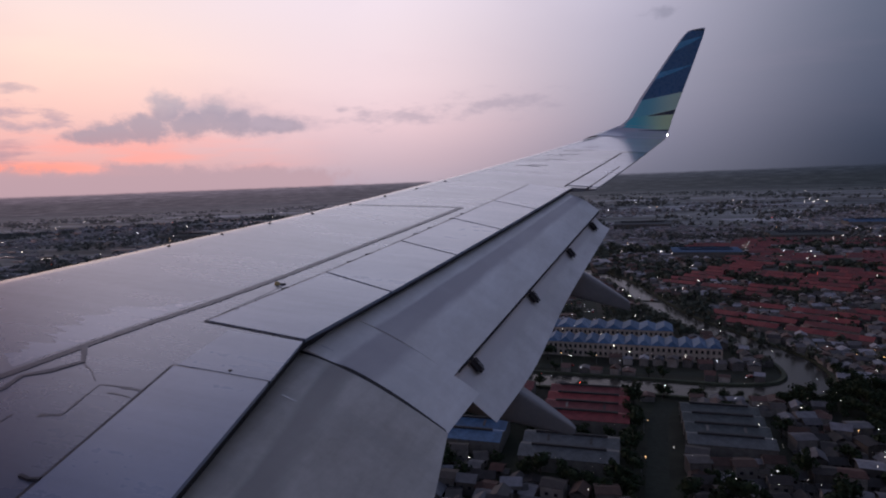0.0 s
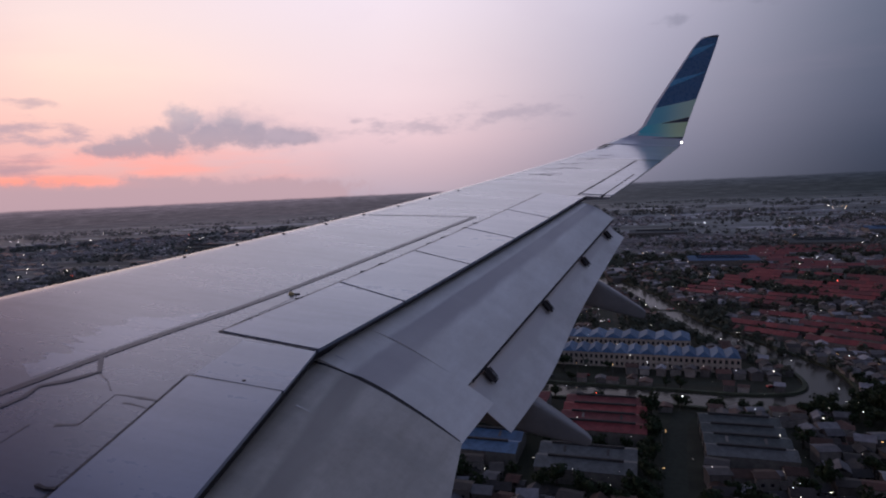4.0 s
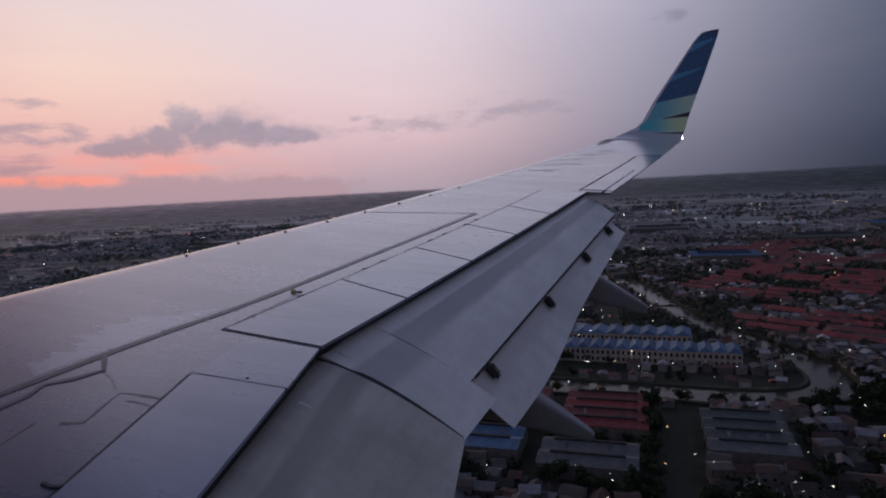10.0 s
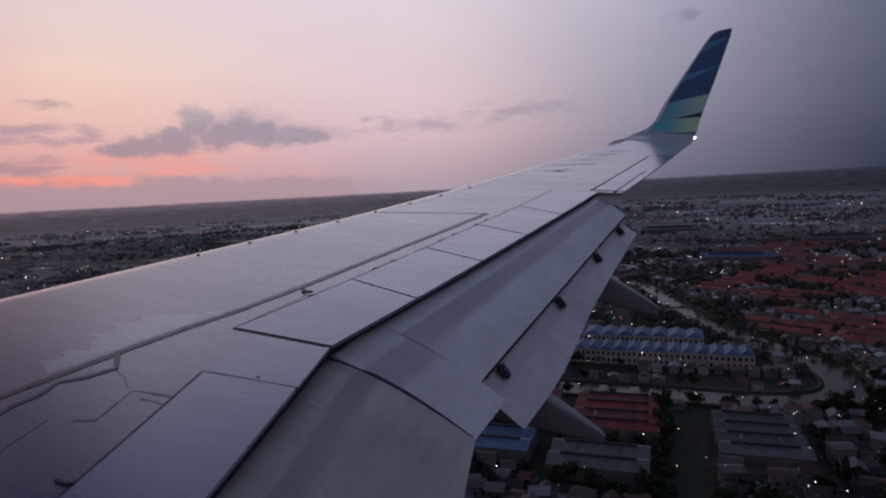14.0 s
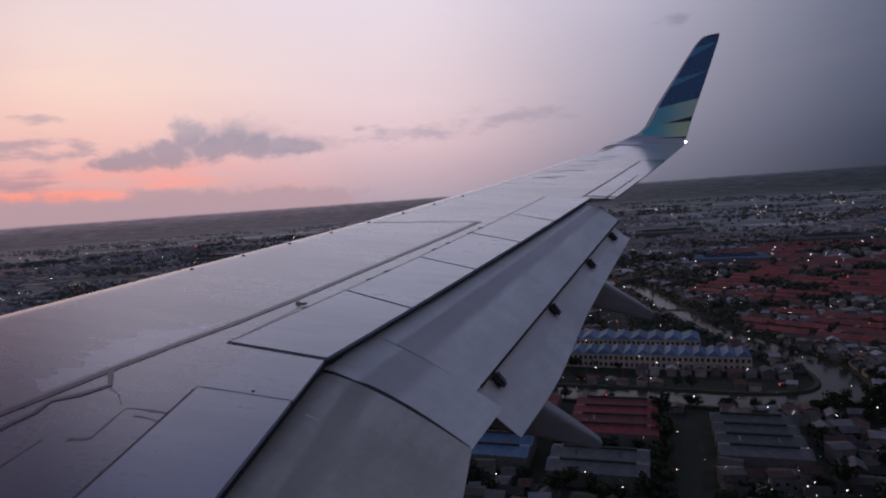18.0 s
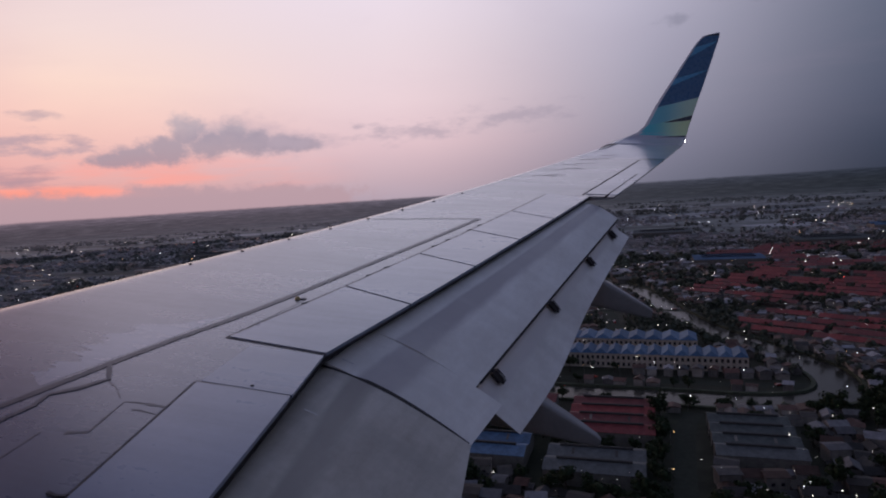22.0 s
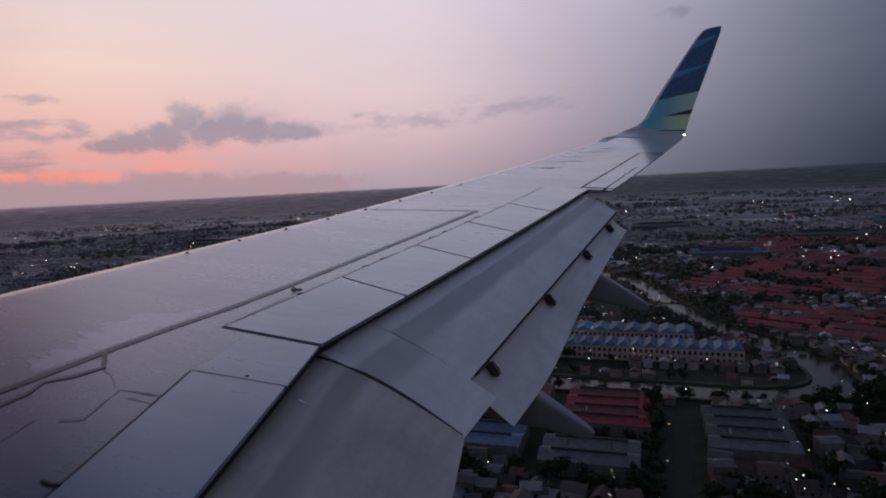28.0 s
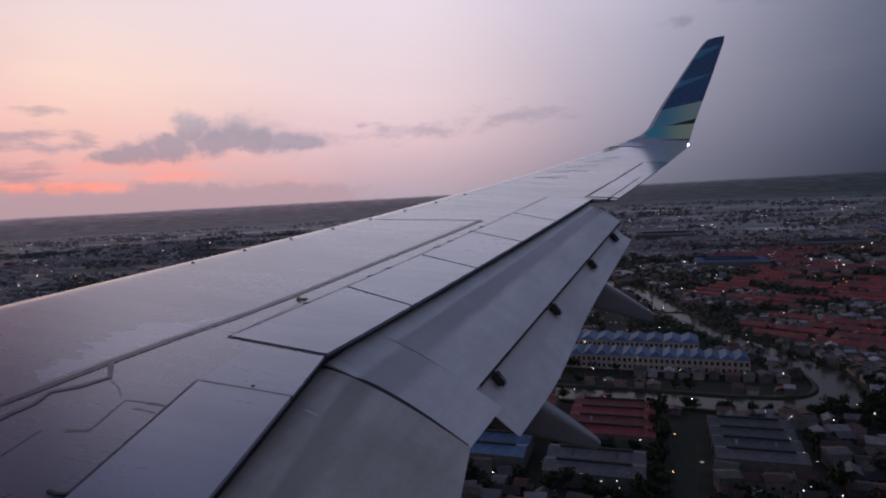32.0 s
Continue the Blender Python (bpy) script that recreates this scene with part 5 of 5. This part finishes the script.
# ---- far fields and fish ponds ----
def fields(name, n, mat, label, category, r0, r1, aspect, seed, lift, a0=-62, a1=24):
    rng = random.Random(seed)
    verts, faces = [], []
    for _ in range(n):
        r, a = rng.uniform(r0, r1), radians(rng.uniform(a0, a1))
        cx, cy = r * math.sin(a), r * math.cos(a)
        w, d = rng.uniform(25, 85) * r / 2400, rng.uniform(12, 34) * aspect * r / 2400
        t = 0.2 + rng.uniform(-0.12, 0.12)
        ca, sa = math.cos(t), math.sin(t)
        b = len(verts)
        for px, py in ((-w, -d), (w, -d), (w, d), (-w, d)):
            x, y = cx + px * ca - py * sa, cy + px * sa + py * ca
            verts.append((x, y, terrain(x, y) + lift + 0.0006 * r))
        faces.append((b, b + 1, b + 2, b + 3))
    tagged(new(name, mesh_of(name, verts, faces, mat)), label, category, kind="stuff")


fields("fish_ponds", 80, M_POND, "flooded fields reflecting the evening sky", "fish ponds", 1000, 2500, 0.45, 5, 0.5, -62, -34)

# ---- lamps and lights ----
def octa(verts, faces, x, y, z, r):
    b = len(verts)
    verts += [(x + r, y, z), (x - r, y, z), (x, y + r, z), (x, y - r, z), (x, y, z + r), (x, y, z - r)]
    faces += [(b, b + 2, b + 4), (b + 2, b + 1, b + 4), (b + 1, b + 3, b + 4), (b + 3, b, b + 4), (b + 2, b, b + 5), (b + 1, b + 2, b + 5), (b + 3, b + 1, b + 5), (b, b + 3, b + 5)]


def far_lights(name, n, mat, label, seed, r0=330, reach=3600, a0=-60):
    rng = random.Random(seed)
    verts, faces, made = [], [], 0
    while made < n:
        r, a = 1 / (1 / r0 + rng.random() * (1 / reach - 1 / r0)), radians(rng.uniform(a0, 22))
        x, y = r * math.sin(a), r * math.cos(a)
        if noise.noise((x / 300, y / 220, 8.1)) + 0.45 < rng.uniform(0, 0.6):
            continue
        if r < 900 and not free(x, y, 2.0):
            continue
        for _ in range(rng.choice((1, 1, 1, 2, 3))):
            px, py = x + rng.uniform(-14, 14) * (1 + r / 900), y + rng.uniform(-8, 8) * (1 + r / 500)
            octa(verts, faces, px, py, terrain(px, py) + rng.uniform(6, 11), 0.00036 * r * rng.uniform(0.3, 1.5) + 0.03)
            made += 1
    tagged(new(name, mesh_of(name, verts, faces, mat)), label, "town lights", kind="stuff")


far_lights("near_town_lights", 100, L_WARM, "white house lamps scattered among the near roofs", 25, 185, 500, -8)
far_lights("town_lights", 520, L_WARM, "warm white lamps scattered over the town", 21)
far_lights("cool_town_lights", 240, L_COOL, "cool white lamps scattered over the town", 22)
far_lights("amber_town_lights", 90, L_AMBER, "amber lamps scattered over the town", 23)
far_lights("red_town_lights", 26, L_RED, "small red lamps over the town", 24)


def lamp_kit(mat, label):
    t = thing("street_lamp", label, "street lamp", None, "street lamps of the town")
    bm = bmesh.new()
    bmesh.ops.create_cone(bm, segments=6, cap_ends=True, radius1=0.11, radius2=0.07, depth=7.5, matrix=Matrix.Translation((0, 0, 3.75)))
    part("pole", from_bm("lamp_pole", bm, M_POLE), t)
    part("arm", bm_mesh("lamp_arm", M_POLE, lambda bm: box(bm, -0.05, -0.05, 7.4, 1.6, 0.05, 7.5)), t)
    bm = bmesh.new()
    bmesh.ops.create_icosphere(bm, subdivisions=1, radius=0.19, matrix=Matrix.Translation((1.6, 0, 7.3)))
    part("lamp_head", from_bm("lamp_head", bm, mat), t)
    return t


lamps = {0: lamp_kit(L_WARM, "street lamp with lit warm white head"), 1: lamp_kit(L_AMBER, "street lamp with lit amber head"), 2: lamp_kit(L_COOL, "street lamp with lit cool white head")}
places = []
for road, step in ((MAIN, 34), (ROAD2, 26), (ROAD3, 24), (ROAD4, 20)):
    for (xa, ya), (xb, yb) in zip(road, road[1:]):
        ln = math.hypot(xb - xa, yb - ya)
        for k in range(int(ln / step)):
            f = (k + R.uniform(0.3, 0.7)) / max(1, int(ln / step))
            x, y = lerp(xa, xb, f), lerp(ya, yb, f)
            nx, ny = -(yb - ya) / ln, (xb - xa) / ln
            if y < 1000 and -0.5 * y < x < 0.42 * y:
                places.append((x + nx * 6.5, y + ny * 6.5, math.degrees(math.atan2(-ny, -nx))))
for _ in range(170):
    x, y = R.choice(spots)
    places.append((x + 7.5, y + R.uniform(-4, 4), R.uniform(0, 360)))
used = set()
for k, (x, y, a) in enumerate(places):
    kind = R.choice((0, 0, 0, 1, 2, 2))
    if kind in used:
        copy_thing(lamps[kind], pose(x, y, 0, 0, 0, a))
    else:
        lamps[kind].matrix_world = pose(x, y, 0, 0, 0, a)
        used.add(kind)


# ---- cars on the lit streets ----
def car_kit():
    t = thing("car", "parked car with lit lamps on the street", "car", None, "cars on the streets")

    def body(bm):
        prof = [(-2.1, 0.35), (2.1, 0.35), (2.15, 0.8), (1.2, 0.95), (0.6, 1.45), (-1.0, 1.48), (-1.7, 1.0), (-2.15, 0.9)]
        a = [bm.verts.new((x, -0.85, z)) for x, z in prof]
        b = [bm.verts.new((x, 0.85, z)) for x, z in prof]
        bm.faces.new(a)
        bm.faces.new(b[::-1])
        for i in range(len(prof)):
            j = (i + 1) % len(prof)
            bm.faces.new((a[j], a[i], b[i], b[j]))
    part("body", bm_mesh("car_body", M_CAR, body), t)
    bm = bmesh.new()
    bmesh.ops.create_cone(bm, segments=10, cap_ends=True, radius1=0.33, radius2=0.33, depth=0.22, matrix=Matrix.Rotation(radians(90), 4, "X"))
    wheel = from_bm("car_wheel", bm, M_TYRE)
    for x in (-1.35, 1.35):
        for y in (-0.8, 0.8):
            w = part("wheel", wheel, t)
            w.location = (x, y, 0.33)
    hl = bm_mesh("headlight", L_CAR, lambda bm: box(bm, 2.1, -0.1, 0.64, 2.22, 0.1, 0.78))
    tl = bm_mesh("tail_light", L_TAIL, lambda bm: box(bm, -2.22, -0.1, 0.74, -2.1, 0.1, 0.86))
    for y in (-0.6, 0.6):
        part("headlight", hl, t, "lit headlight").location = (0, y, 0)
        part("tail_light", tl, t, "red tail light").location = (0, y, 0)
    return t


car = car_kit()
made = False
for road, n in ((ROAD4, 34), (ROAD2, 10), (ROAD3, 16), (MAIN, 3)):
    for _ in range(n):
        k = R.randrange(len(road) - 1)
        f = R.random()
        (xa, ya), (xb, yb) = road[k], road[k + 1]
        ln, side = math.hypot(xb - xa, yb - ya), R.choice((-1, 1))
        x, y = lerp(xa, xb, f) - (yb - ya) / ln * 2.2 * side, lerp(ya, yb, f) + (xb - xa) / ln * 2.2 * side
        m = pose(x, y, 0.15, 0, 0, math.degrees(math.atan2(yb - ya, xb - xa)) + (180 if side > 0 else 0))
        if y > 1000:
            continue
        if made:
            copy_thing(car, m)
        else:
            car.matrix_world, made = m, True
